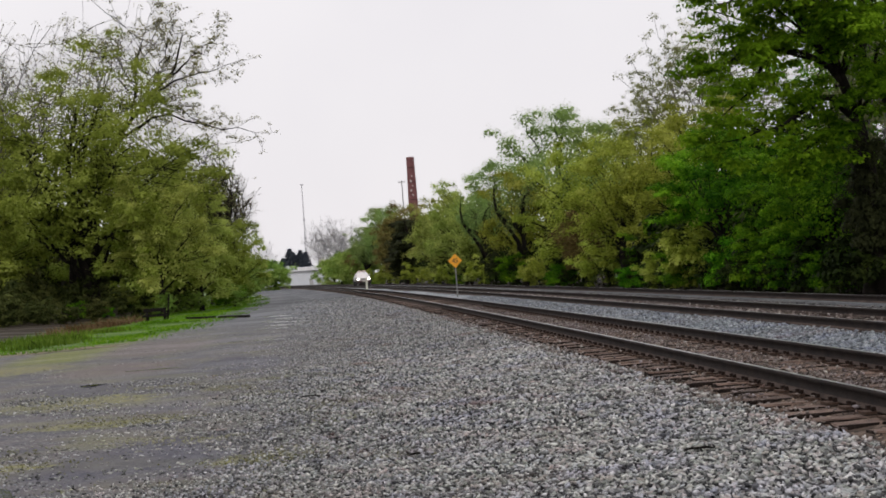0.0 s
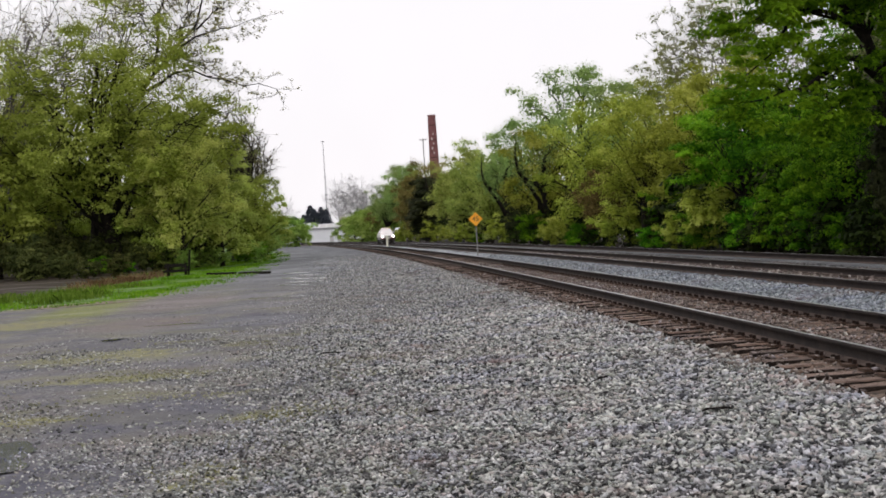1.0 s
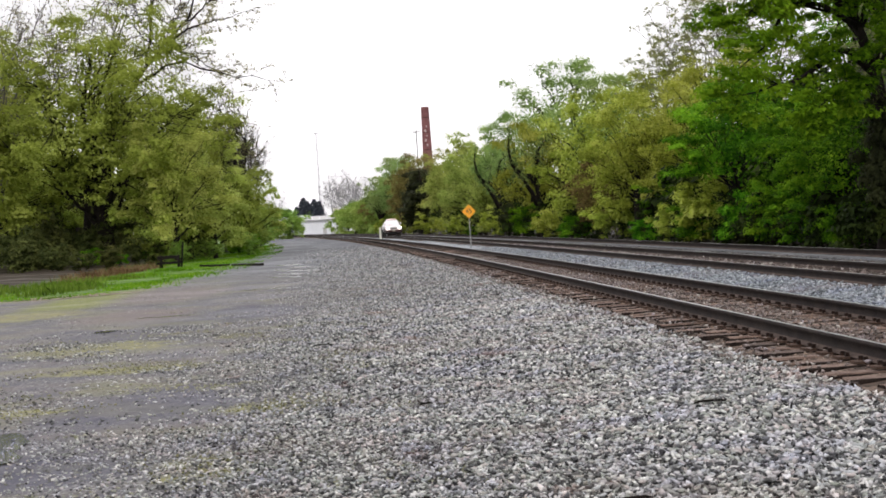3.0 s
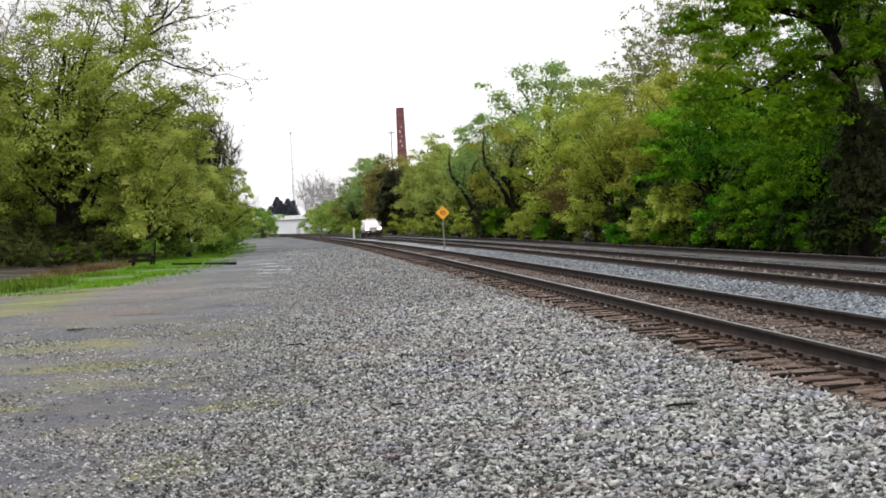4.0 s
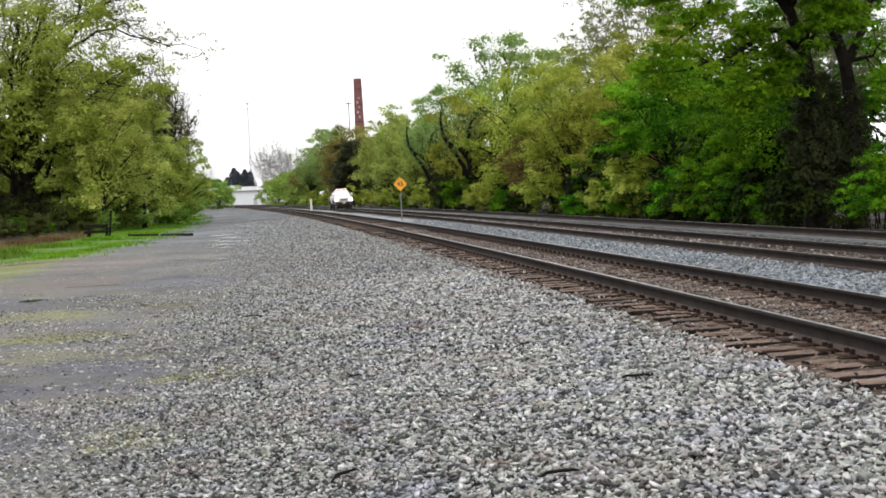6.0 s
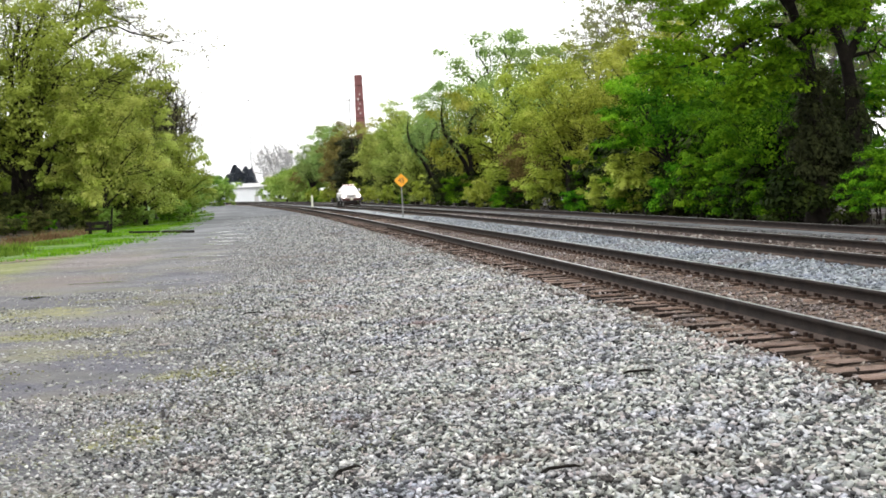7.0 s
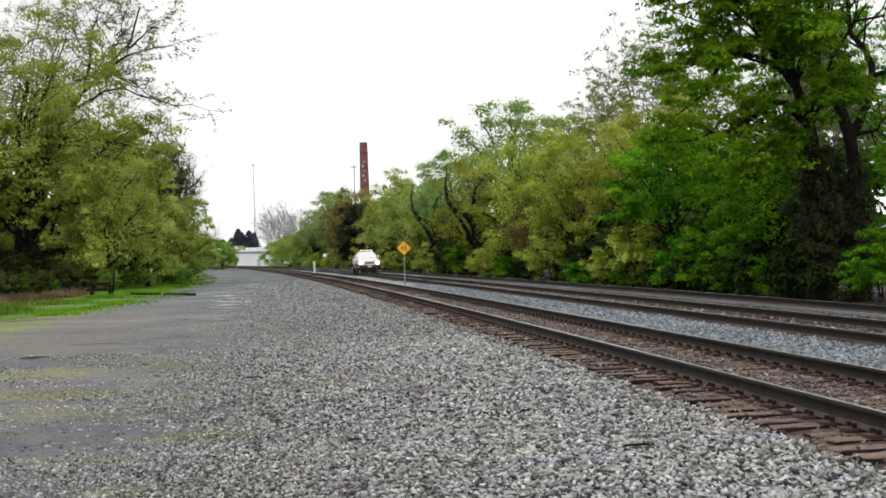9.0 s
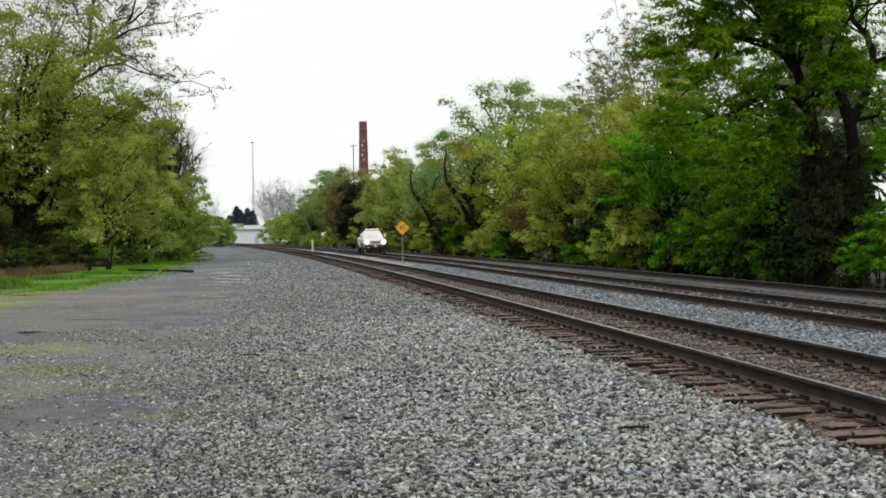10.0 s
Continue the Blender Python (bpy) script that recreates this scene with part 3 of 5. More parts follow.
def make_gravel():
    r = np.random.RandomState(11)
    # shoulder of the first track, thinning towards the road
    def field(n, s0, s1, o0, o1, dense):
        u = r.uniform(0, 1, n)
        s = s0 + (s1 - s0) * u
        o = r.uniform(o0, o1, n)
        keep = r.uniform(0, 1, n) < dense(s, o)
        return s[keep], o[keep]

    edge = lambda s, o: np.clip((o + 6.9 + 0.6 * np.sin(s * 0.7) + 0.5 * np.sin(s * 2.1 + 1) + 0.4 * np.sin(s * 0.23)) / 3.2, 0.0, 1) ** 1.15
    shoulder = "grey crushed-stone ballast shoulder of the track"
    # broken stone of the track is coarse at the ties and fine towards the road
    def grade(o, lo, hi):
        u = np.clip((o + 6.6) / 4.6, 0, 1)
        return (0.56 + 0.44 * u) * (lo + (hi - lo) * r.uniform(0, 1, len(o)) ** 1.3)

    s, o = field(24000, -4.5, 6.4, -7.4, -0.66, edge)
    scatter("ballast", s, o, 1.25 * grade(o, 0.03, 0.072), 0.25, M_STONE, shoulder, seed=12)
    s, o = field(90000, 6.4, 14, -7.8, -0.64, edge)
    scatter("ballast", s, o, grade(o, 0.022, 0.062), 0.30, M_STONE, shoulder, seed=2)
    s, o = field(64000, 14, 28, -7.2, -0.66, edge)
    scatter("ballast", s, o, grade(o, 0.026, 0.066), 0.28, M_STONE, shoulder, seed=3)
    s, o = field(44000, 28, 54, -7.4, -0.68, lambda s, o: edge(s, o) ** 1.4)
    scatter("ballast", s, o, 0.6 * grade(o, 0.040, 0.088), 0.24, M_STONE, shoulder, seed=9)
    s, o = field(26000, 54, 120, -6.6, -0.7, lambda s, o: edge(s, o) ** 1.6 * np.clip((124 - s) / 60, 0.0, 1))
    scatter("ballast", s, o, r.uniform(0.03, 0.062, len(s)), 0.2, M_STONE, shoulder, seed=10)
    # small stones strewn over the packed road
    s, o = field(52000, 6.6, 28, -10.5, -3.6, lambda s, o: np.clip(0.42 + 0.25 * np.sin(o * 2.2 + s * 0.9) + 0.25 * np.sin(o * 0.8 - s * 0.7) - 0.09 * (-o - 6.5), 0.10, 1))
    scatter("road_gravel", s, o, 0.016 + 0.036 * r.uniform(0, 1, len(s)) ** 1.6, 0.08, M_STONE_ROAD, "small loose stones on the packed gravel road", seed=4)
    s, o = field(9000, 28, 75, -11, -4.0, lambda s, o: 0.3 + 0.6 * (np.sin(o * 2 + s * 0.5) > 0.0))
    scatter("road_gravel", s, o, r.uniform(0.014, 0.036, len(s)), 0.0, M_STONE_ROAD, "small loose stones on the packed gravel road", seed=5)
    # cribs of the first track, filled higher between the rails
    s, o = field(7000, 10, 50, -0.66, 2.2, lambda s, o: 1.0 * np.ones_like(s))
    scatter("crib_ballast", s, o, r.uniform(0.03, 0.06, len(s)), 0.0, M_STONE_RUST, "rust-stained ballast between the ties", seed=6)
    s, o = field(13000, 10, 62, 0.12, 1.22, lambda s, o: np.clip(1.1 - 0.9 * np.abs(o - 0.62), 0.2, 1) * (0.7 + 0.3 * np.sin(s * 1.3)))
    scatter("crib_ballast", s, o, r.uniform(0.025, 0.052, len(s)), 0.75, M_STONE_BROWN, "brown-grey ballast lying over the ties between the rails", seed=16)
    s, o = field(6000, 20, 80, 3.85, 5.95, lambda s, o: 1.0 * np.ones_like(s))
    scatter("crib_ballast", s, o, r.uniform(0.045, 0.085, len(s)), 0.3, M_STONE_BROWN, "brown-grey ballast covering the ties of the second track", seed=17)
    # stones rolled over the tie ends
    s, o = field(9000, 8, 50, -0.95, -0.04, lambda s, o: np.clip(0.75 - 0.9 * (o + 0.95), 0.12, 1) * (0.55 + 0.45 * np.sin(s * 1.9 + np.sin(s * 0.7) * 2)))
    scatter("crib_ballast", s, o, r.uniform(0.025, 0.055, len(s)), 0.9, M_STONE_BROWN, "brown-grey stones rolled over the tie ends", seed=18)
    # clean stone between the tracks
    s, o = field(21000, 14, 75, 2.15, 3.74, lambda s, o: 1.0 * np.ones_like(s))
    scatter("fresh_ballast", s, o, r.uniform(0.036, 0.074, len(s)), 0.2, M_STONE_BLUE, "pale blue-grey ballast between the tracks", seed=7)
    s, o = field(6000, 22, 70, 6.0, 7.6, lambda s, o: 1.0 * np.ones_like(s))
    scatter("fresh_ballast", s, o, r.uniform(0.05, 0.09, len(s)), 0.15, M_STONE_GREY, "grey ballast beside the outer rail", seed=8)


make_gravel()


# ---- trees ----
def tube(path, radii, sides, V, F):
    base = len(V)
    path = [np.asarray(p, float) for p in path]
    for i, p in enumerate(path):
        d = path[min(i + 1, len(path) - 1)] - path[max(i - 1, 0)]
        d = d / (np.linalg.norm(d) + 1e-9)
        a = np.cross(d, (0.31, 0.95, 0.05))
        a /= np.linalg.norm(a) + 1e-9
        b = np.cross(d, a)
        for k in range(sides):
            t = 2 * math.pi * k / sides
            V.append(p + radii[i] * (a * math.cos(t) + b * math.sin(t)))
    for i in range(len(path) - 1):
        for k in range(sides):
            q = base + i * sides
            F.append((q + k, q + (k + 1) % sides, q + sides + (k + 1) % sides, q + sides + k))


def grow(r, start, way, length, radius, segs, droop, wander):
    pts, rad = [np.array(start, float)], [radius]
    d = np.array(way, float)
    d /= np.linalg.norm(d)
    for i in range(segs):
        d = d + r.normal(size=3) * wander + np.array((0, 0, -droop))
        d /= np.linalg.norm(d)
        pts.append(pts[-1] + d * length / segs)
        rad.append(radius * (1 - 0.75 * (i + 1) / segs))
    return pts, rad


def bend(pts, n):
    """n points on a smooth course through the given ones."""
    p = np.array(pts, float)
    k = np.concatenate([2 * p[:1] - p[1:2], p, 2 * p[-1:] - p[-2:-1]])
    out = []
    for t in np.linspace(0, len(p) - 1 - 1e-6, n):
        i = int(t)
        f = t - i
        a, b, c, d = k[i], k[i + 1], k[i + 2], k[i + 3]
        out.append(0.5 * (2 * b + (c - a) * f + (2 * a - 5 * b + 4 * c - d) * f * f + (3 * b - a - 3 * c + d) * f ** 3))
    return out


def tree_parts(seed, height, spread, clear=0.15, limbs=13, subs=5, leaves=150, clump=0.26, leaf=0.26, radius=0.022, stems=1, twigs=0, lean=(0, 0), flat=0.95, fork=0.55, lobes=0.28, inner=0.25, skirt=1.8, thin=1.0, bough=0.5, fill=0, core=0.84, paths=(), boughs=(), spray=0.16, tight=0.0):
    """Branch tubes and leaf blades of one broadleaf tree, as two arrays. The limbs reach for points spread over an uneven dome."""
    r = np.random.RandomState(seed)
    V, F, ends = [], [], []
    base_z = height * clear
    mid = np.array((lean[0] * height * 0.6, lean[1] * height * 0.6, base_z + (height - base_z) * 0.48))
    radii = np.array((spread, spread, (height - base_z) * 0.52))
    ph = r.uniform(0, 6.28, 6)
    trunks = []
    stems = len(paths) or stems
    for pts, r0, r1 in paths:
        tp = bend(pts, 9)
        tr = [r0 + (r1 - r0) * (i / 8) ** 0.8 for i in range(9)]
        tr[0] *= 1.35
        tube(tp, tr, 9, V, F)
        trunks.append((tp, tr))
    for st in range(0 if paths else stems):
        a = r.uniform(0, 2 * math.pi)
        base = np.array((math.cos(a), math.sin(a), 0)) * (0.0 if stems == 1 else r.uniform(0.1, 0.4) * spread)
        w = np.array((lean[0] + r.normal() * 0.05, lean[1] + r.normal() * 0.05, 1.0)) + base * 0.1
        tp, tr = grow(r, base - np.array((0, 0, 0.3)), w, height * fork * r.uniform(0.92, 1.08), height * radius / math.sqrt(stems), 8, 0.0, 0.06)
        tr = [q * (1.4 if i == 0 else 1.0) for i, q in enumerate(tr)]
        tube(tp, tr, 8, V, F)
        trunks.append((tp, tr))
    golden = 2.39996
    for li in range(limbs):
        tp, tr = trunks[li % stems]
        k = (li + 0.5) / limbs
        dz = 1 - skirt * k
        az = li * golden + r.uniform(-0.3, 0.3)
        rr = math.sqrt(max(0.0, 1 - dz * dz))
        d = np.array((math.cos(az) * rr, math.sin(az) * rr, dz))
        bulge = 1 + lobes * (math.sin(2 * az + ph[0]) * 0.5 + math.sin(3 * az + 2.5 * dz + ph[1]) * 0.5 + r.uniform(-0.4, 0.4))
        goal = mid + d * radii * 0.86 * bulge + np.array((0, 0, r.uniform(-0.07, 0.07) * height))
        u = np.clip(0.25 + 0.7 * (goal[2] / height) - 0.12, 0.12, 0.98)
        i = min(int(u * 8), 7)
        p = tp[i] + (tp[i + 1] - tp[i]) * (u * 8 - i)
        bow = np.array((0, 0, 0.10 * np.linalg.norm(goal - p)))
        pts, rad = [], []
        for q in range(7):
            f = q / 6
            pts.append(p * (1 - f) + goal * f + bow * math.sin(f * math.pi) * (1 if d[2] > -0.2 else 2.2) + r.normal(size=3) * 0.035 * spread * (0 < q < 6))
            rad.append(max(tr[i] * bough * (1 - 0.85 * f), 0.012 * thin))
        tube(pts, rad, 6 if stems == 1 else 4, V, F)
        ends.append((goal, d, 1.0))
        for si in range(subs):
            j = 2 + (si * 4) // max(subs, 1) % 4
            q = pts[j]
            d2 = d + r.normal(size=3) * 0.75
            d2 /= np.linalg.norm(d2)
            g2 = goal + np.clip(r.normal(size=3), -1.5, 1.5) * tight * spread * np.array((1, 1, 0.8)) if tight else mid + d2 * radii * r.uniform(1 - inner * 2.2, 1.0) * bulge
            span = g2 - q
            ln = np.linalg.norm(span)
            lim = 0.75 * spread
            if ln > lim:
                g2 = q + span * lim / ln
            m1 = (q + g2) / 2 + r.normal(size=3) * 0.06 * spread
            if height > 7:
                tube([q, m1, g2], [rad[j] * 0.6, max(rad[j] * 0.4, 0.012 * thin), 0.008 * thin], 4 if height > 9 else 3, V, F)
            elif si % 2 == 0:
                tube([q, g2], [rad[j] * 0.5, 0.008 * thin], 3, V, F)
            ends.append((g2, d2, r.uniform(0.65, 1.05)))
            for ti in range(twigs):
                w0 = (m1, g2, (m1 + g2) / 2)[ti % 3]
                wd = d2 * 0.7 + r.normal(size=3) * 0.8 + np.array((0, 0, 0.35))
                w1 = w0 + wd * spread * r.uniform(0.08, 0.18)
                tube([w0, w1], [max(rad[j] * 0.22, 0.009 * thin), 0.005 * thin], 3, V, F)
                ends.append((w1, wd, r.uniform(0.5, 0.8)))
    # limbs of a given course, with side branches and twigs
    for pts, r0 in boughs:
        lp = bend(pts, 11)
        lp = [q + r.normal(size=3) * 0.02 * spread * (0 < i < 10) for i, q in enumerate(lp)]
        lr = [max(r0 * (1 - 0.88 * i / 10), 0.010 * thin) for i in range(11)]
        tube(lp, lr, 6, V, F)
        for i in range(3, 11):
            run = lp[min(i + 1, 10)] - lp[i - 1]
            run = run / (np.linalg.norm(run) + 1e-9)
            for k in range(3):
                d2 = run * 0.7 + r.normal(size=3) * 0.75
                d2 /= np.linalg.norm(d2)
                w1 = lp[i] + d2 * spread * spray * r.uniform(0.6, 1.5)
                w2 = w1 + (d2 * 0.8 + r.normal(size=3) * 0.5) * spread * spray * r.uniform(0.4, 0.9)
                tube([lp[i], w1, w2], [max(lr[i] * 0.5, 0.009 * thin), 0.008 * thin, 0.005 * thin], 3, V, F)
                ends.append((w1, d2, r.uniform(0.35, 0.7)))
                ends.append((w2, d2, r.uniform(0.5, 0.9)))
                for ti in range(twigs // 2):
                    w3 = w1 + (w2 - w1) * r.uniform(0, 1) + r.normal(size=3) * spread * spray * 0.5
                    tube([(w1 + w2) / 2, w3], [0.007 * thin, 0.004 * thin], 3, V, F)
                    ends.append((w3, d2, r.uniform(0.4, 0.7)))
    cs, ns = [], []
    for c, d, k in ends:
        n = max(int(leaves * k), 1)
        R = clump * spread * k
        q = r.normal(size=(n, 3))
        q /= np.linalg.norm(q, axis=1, keepdims=True)
        q[:, 2] = np.where(q[:, 2] < -0.3, -q[:, 2] * 0.6, q[:, 2])
        rad = r.uniform(0.35, 1.0, n) ** 0.6
        pos = c + q * rad[:, None] * R * np.array((1, 1, flat)) * (1 + 0.35 * np.sin(q[:, :1] * 5 + q[:, 1:2] * 4 + c[0]))
        cs.append(pos)
        nn = q * 0.9 + np.array((0, 0, 0.5)) + r.normal(size=(n, 3)) * 0.14
        ns.append(nn / np.linalg.norm(nn, axis=1, keepdims=True))
    fill //= 2
    if fill:
        # leaves through the whole crown, so that it closes behind the outer clumps
        q = r.normal(size=(fill, 3))
        q /= np.linalg.norm(q, axis=1, keepdims=True)
        q[:, 2] = np.where(q[:, 2] < 1 - skirt, -q[:, 2], q[:, 2])
        az = np.arctan2(q[:, 1], q[:, 0])
        lump = 1 + lobes * 0.5 * (np.sin(2 * az + ph[0]) + np.sin(3 * az + 2.5 * q[:, 2] + ph[1])) + 0.10 * np.sin(7 * az + ph[2]) * np.sin(6 * q[:, 2] + ph[3])
        cs.append(mid + q * radii * (r.uniform(0.2, 1.0, fill) ** 0.5 * lump * core)[:, None])
        nn = q * 0.9 + np.array((0, 0, 0.5)) + r.normal(size=(fill, 3)) * 0.14
        ns.append(nn / np.linalg.norm(nn, axis=1, keepdims=True))
    c, nrm = np.concatenate(cs), np.concatenate(ns)
    scale = np.ones(len(c))
    if fill:
        scale[-fill:] = 1.4
    ok = c[:, 2] > 0.1
    c, nrm, scale = c[ok], nrm[ok], scale[ok]
    n = len(c)
    a = np.cross(nrm, r.normal(size=(n, 3)))
    a /= np.linalg.norm(a, axis=1, keepdims=True)
    b = np.cross(nrm, a)
    size = (leaf * scale * r.uniform(0.6, 1.35, n))[:, None]
    lv = np.stack([c - a * size * 0.55 - b * size * 0.3, c + a * size * 0.6 - b * size * 0.1, c + b * size * 0.55], 1)
    lf = (np.arange(n) * 3)[:, None] + np.arange(3)[None]
    return (np.array(V), np.array(F)), (lv.reshape(-1, 3), lf)


def make_tree(name, label, leaf_mat, bark=None, category="tree", group="", **kw):
    (bv, bf), (lv, lf) = tree_parts(**kw)
    ob = thing(name, Matrix(), label, category, group)
    part("trunk" if name != "bush" else "stem", mesh_np("wood", bv, bf, bark or M_BARK, True), None, ob)
    part("crown", mesh_np("leaves", lv, lf, leaf_mat), None, ob)
    return ob


def at(x, y, z=0.0, turn=0.0, size=1.0, tall=1.0):
    return Matrix.Translation((x, y, z)) @ pose(0, 0, 0, 0, 0, turn) @ Matrix.Diagonal((size, size, size * tall, 1))


def by_track(s, off, turn=0.0, size=1.0, tall=1.0):
    p = along(s, off)
    return at(p.x, p.y, float(level(off)) - 0.1, turn, size, tall)


G_R, G_L = "trees along the far side of the tracks", "trees along the gravel road"
rt = random.Random(4)


def plant(src, spots):
    """The first spot takes the tree itself, the others copies."""
    for i, m in enumerate(spots):
        if i == 0:
            src.matrix_basis = m
        else:
            copy_thing(src, m)


def make_trees():
    olive = make_tree("tree", "spreading tree with dull yellow-green spring leaves", M_LEAF_OLIVE, group=G_R, seed=21, height=11.5, spread=4.4, clear=0.10, limbs=15, subs=5, leaves=200, leaf=0.15, clump=0.20, bough=0.6, fill=8000, core=0.74, lobes=0.22, tight=0.17)
    plant(olive, [by_track(97, 13.2, 10, 0.90), by_track(118, 13.0, 130, 0.93), by_track(82, 12.8, 75, 0.85), by_track(74, 15.5, 35, 0.97), by_track(88, 16, 160, 1.0), by_track(79.5, 14.2, 250, 0.86)])
    hazy = make_tree("tree", "broad far tree with distance haze painted into its green leaves", M_LEAF_HAZY, group=G_R, seed=24, height=11.5, spread=4.6, clear=0.08, limbs=16, subs=5, leaves=190, leaf=0.18, clump=0.21, bough=0.6, fill=8000, core=0.78, lobes=0.14, tight=0.18)
    plant(hazy, [by_track(160, 13.5, 200, 0.92), by_track(183, 14.6, 290, 0.98), by_track(171, 14.2, 100, 0.98), by_track(229, 15.6, 60, 1.10), by_track(196, 16.2, 140, 1.02), by_track(149, 12.6, 20, 0.7)])
    pale = make_tree("tree", "tall tree with pale grey-green young leaves", M_LEAF_PALE, group=G_R, seed=33, height=14.5, spread=4.6, clear=0.25, limbs=17, leaves=210, leaf=0.165, subs=5, clump=0.23, lobes=0.05, fill=9000, core=0.84, bough=0.8, tight=0.19)
    plant(pale, [by_track(122, 16.3, 0, 1.0), by_track(142, 14.5, 110, 0.82), by_track(246, 13.6, 220, 0.90), by_track(236, 12.8, 150, 0.84), by_track(264, 12.2, 20, 0.72), by_track(109, 17.5, 280, 0.82), by_track(170, 15.5, 60, 0.70)])
    green = make_tree("tree", "full tree with fresh bright green leaves down to the ground", M_LEAF_GREEN, group=G_R, seed=44, height=8.5, spread=4.0, clear=0.20, leaves=280, leaf=0.125, clump=0.16, limbs=20, subs=4, skirt=1.7, flat=0.65, lobes=0.26, fill=6000, core=0.66, tight=0.13)
    plant(green, [by_track(63, 12.8, 0, 0.85), by_track(55.5, 13.3, 120, 0.83), by_track(57, 16.2, 240, 0.85), by_track(68, 15.5, 60, 0.95), by_track(51.0, 13.1, 200, 0.70), by_track(72.5, 12.6, 300, 0.55)])
    # the big trees above the tracks: their trunks fork and the limbs sweep over the line
    t1 = ((0, 0, -0.3), (0.1, 0, 2.0), (0.1, 0, 3.6), (-0.1, 0.2, 5.3), (-0.6, 0.3, 7.0), (-1.1, 0.5, 9.0), (-1.4, 0.5, 11.5))
    big = make_tree("tree", "big dark-limbed tree with yellow-green leaves above the tracks", M_LEAF_BIG, group=G_R, seed=57, height=14.5, spread=3.7, clear=0.36, limbs=14, subs=5, leaves=150, leaf=0.125, clump=0.19, skirt=1.4, bough=0.36, flat=0.6, twigs=1, fill=4000, core=0.7, lean=(-0.21, 0), paths=[(t1, 0.32, 0.08)], boughs=[
        (((-0.1, 0.1, 5.2), (-1.2, -0.6, 5.9), (-2.2, -0.8, 5.3), (-3.2, -1.0, 5.0), (-4.4, -1.2, 4.8)), 0.13),
        (((-0.6, 0.2, 7.0), (-1.8, -0.8, 7.9), (-2.6, -1.0, 7.5), (-3.4, -1.2, 6.6), (-4.6, -1.4, 5.5)), 0.13),
        (((-0.6, 0.2, 6.8), (-2.0, -0.8, 7.4), (-3.5, -1.0, 7.3), (-4.5, -1.0, 7.1)), 0.10),
        (((-1.0, 0.4, 8.0), (-2.2, -0.5, 9.1), (-3.2, -0.8, 9.3), (-4.4, -1.0, 9.0)), 0.11),
        (((0.0, 0.1, 4.6), (-0.8, -1.0, 5.1), (-1.5, -1.4, 4.8), (-2.3, -1.6, 4.0)), 0.10),
        (((-1.2, 0.5, 9.4), (-0.6, 0.2, 10.8), (0.4, 0.0, 12.0)), 0.11),
        (((-1.3, 0.5, 9.8), (-2.6, 0.2, 11.2), (-3.9, 0.0, 12.2)), 0.11),
        (((0.0, 0.1, 5.4), (0.2, -1.4, 6.2), (0.0, -2.6, 6.0)), 0.08),
        (((-0.6, 0.2, 7.2), (-0.6, -1.6, 8.0), (-1.0, -2.8, 7.7)), 0.08),
        (((-1.0, 0.4, 8.6), (-1.4, -1.2, 9.8), (-2.0, -2.2, 9.9)), 0.08)])
    plant(big, [at(11.6, 47.4), at(13.6, 62, 0, 140, 0.85)])
    t2 = ((0, 0, -0.3), (0.0, 0, 2.5), (-0.05, 0, 4.0), (-0.2, 0, 5.0), (-0.6, 0, 6.3), (-1.1, 0.1, 7.1), (-1.2, 0.1, 8.2), (-0.9, 0.1, 9.5), (-0.7, 0, 12))
    t3 = ((-0.2, 0, 4.9), (0.25, 0, 5.6), (0.6, -0.1, 6.7), (0.35, -0.2, 7.6), (-0.2, -0.2, 8.4), (0.1, 0, 10.5))
    fork = make_tree("tree", "forked dark trunk with thin leaves and sky showing through", M_LEAF_BIG, group=G_R, seed=58, height=14.0, spread=4.0, clear=0.42, limbs=11, subs=4, leaves=90, leaf=0.105, clump=0.15, skirt=1.3, bough=0.34, flat=0.6, twigs=1, paths=[(t2, 0.29, 0.09), (t3, 0.17, 0.06)], boughs=[
        (((-1.1, 0.1, 7.1), (-1.7, -0.3, 7.8), (-2.2, -0.5, 8.0)), 0.07), (((0.6, -0.1, 6.7), (1.4, -0.4, 7.2), (2.4, -0.6, 7.0)), 0.08), (((-0.2, 0, 4.8), (0.8, -0.3, 5.2), (1.8, -0.6, 4.9)), 0.08)])
    plant(fork, [at(13.0, 47.9), at(18.2, 58, 0, 160, 0.9)])
    crook = make_tree("tree", "crooked dark tree with few young leaves on its limbs", M_LEAF_PALE, group=G_R, seed=60, height=8.5, spread=2.4, clear=0.45, limbs=5, subs=3, leaves=15, leaf=0.14, clump=0.20, skirt=1.2, bough=0.3, paths=[(((0, 0, -0.3), (0.2, -0.2, 2.0), (0.0, -0.9, 4.3)), 0.20, 0.15)], boughs=[
        (((0.0, -0.9, 4.1), (-0.8, -2.0, 4.75), (-1.55, -2.8, 5.25), (-1.85, -3.1, 6.4), (-1.8, -3.2, 7.6)), 0.26), (((0.0, -0.9, 4.1), (0.15, -2.0, 5.1), (0.25, -2.8, 6.0), (0.7, -3.1, 7.2)), 0.24), (((0.1, -0.3, 2.2), (-0.67, -2.2, 3.8), (-1.3, -2.8, 4.7), (-1.6, -3.0, 5.4)), 0.22)], spray=0.11)
    plant(crook, [at(2.1, 116, 0, 0, 1.0), at(-0.9, 138, 0, 0, 1.0), at(6.9, 82, 0, 150, 0.9)])
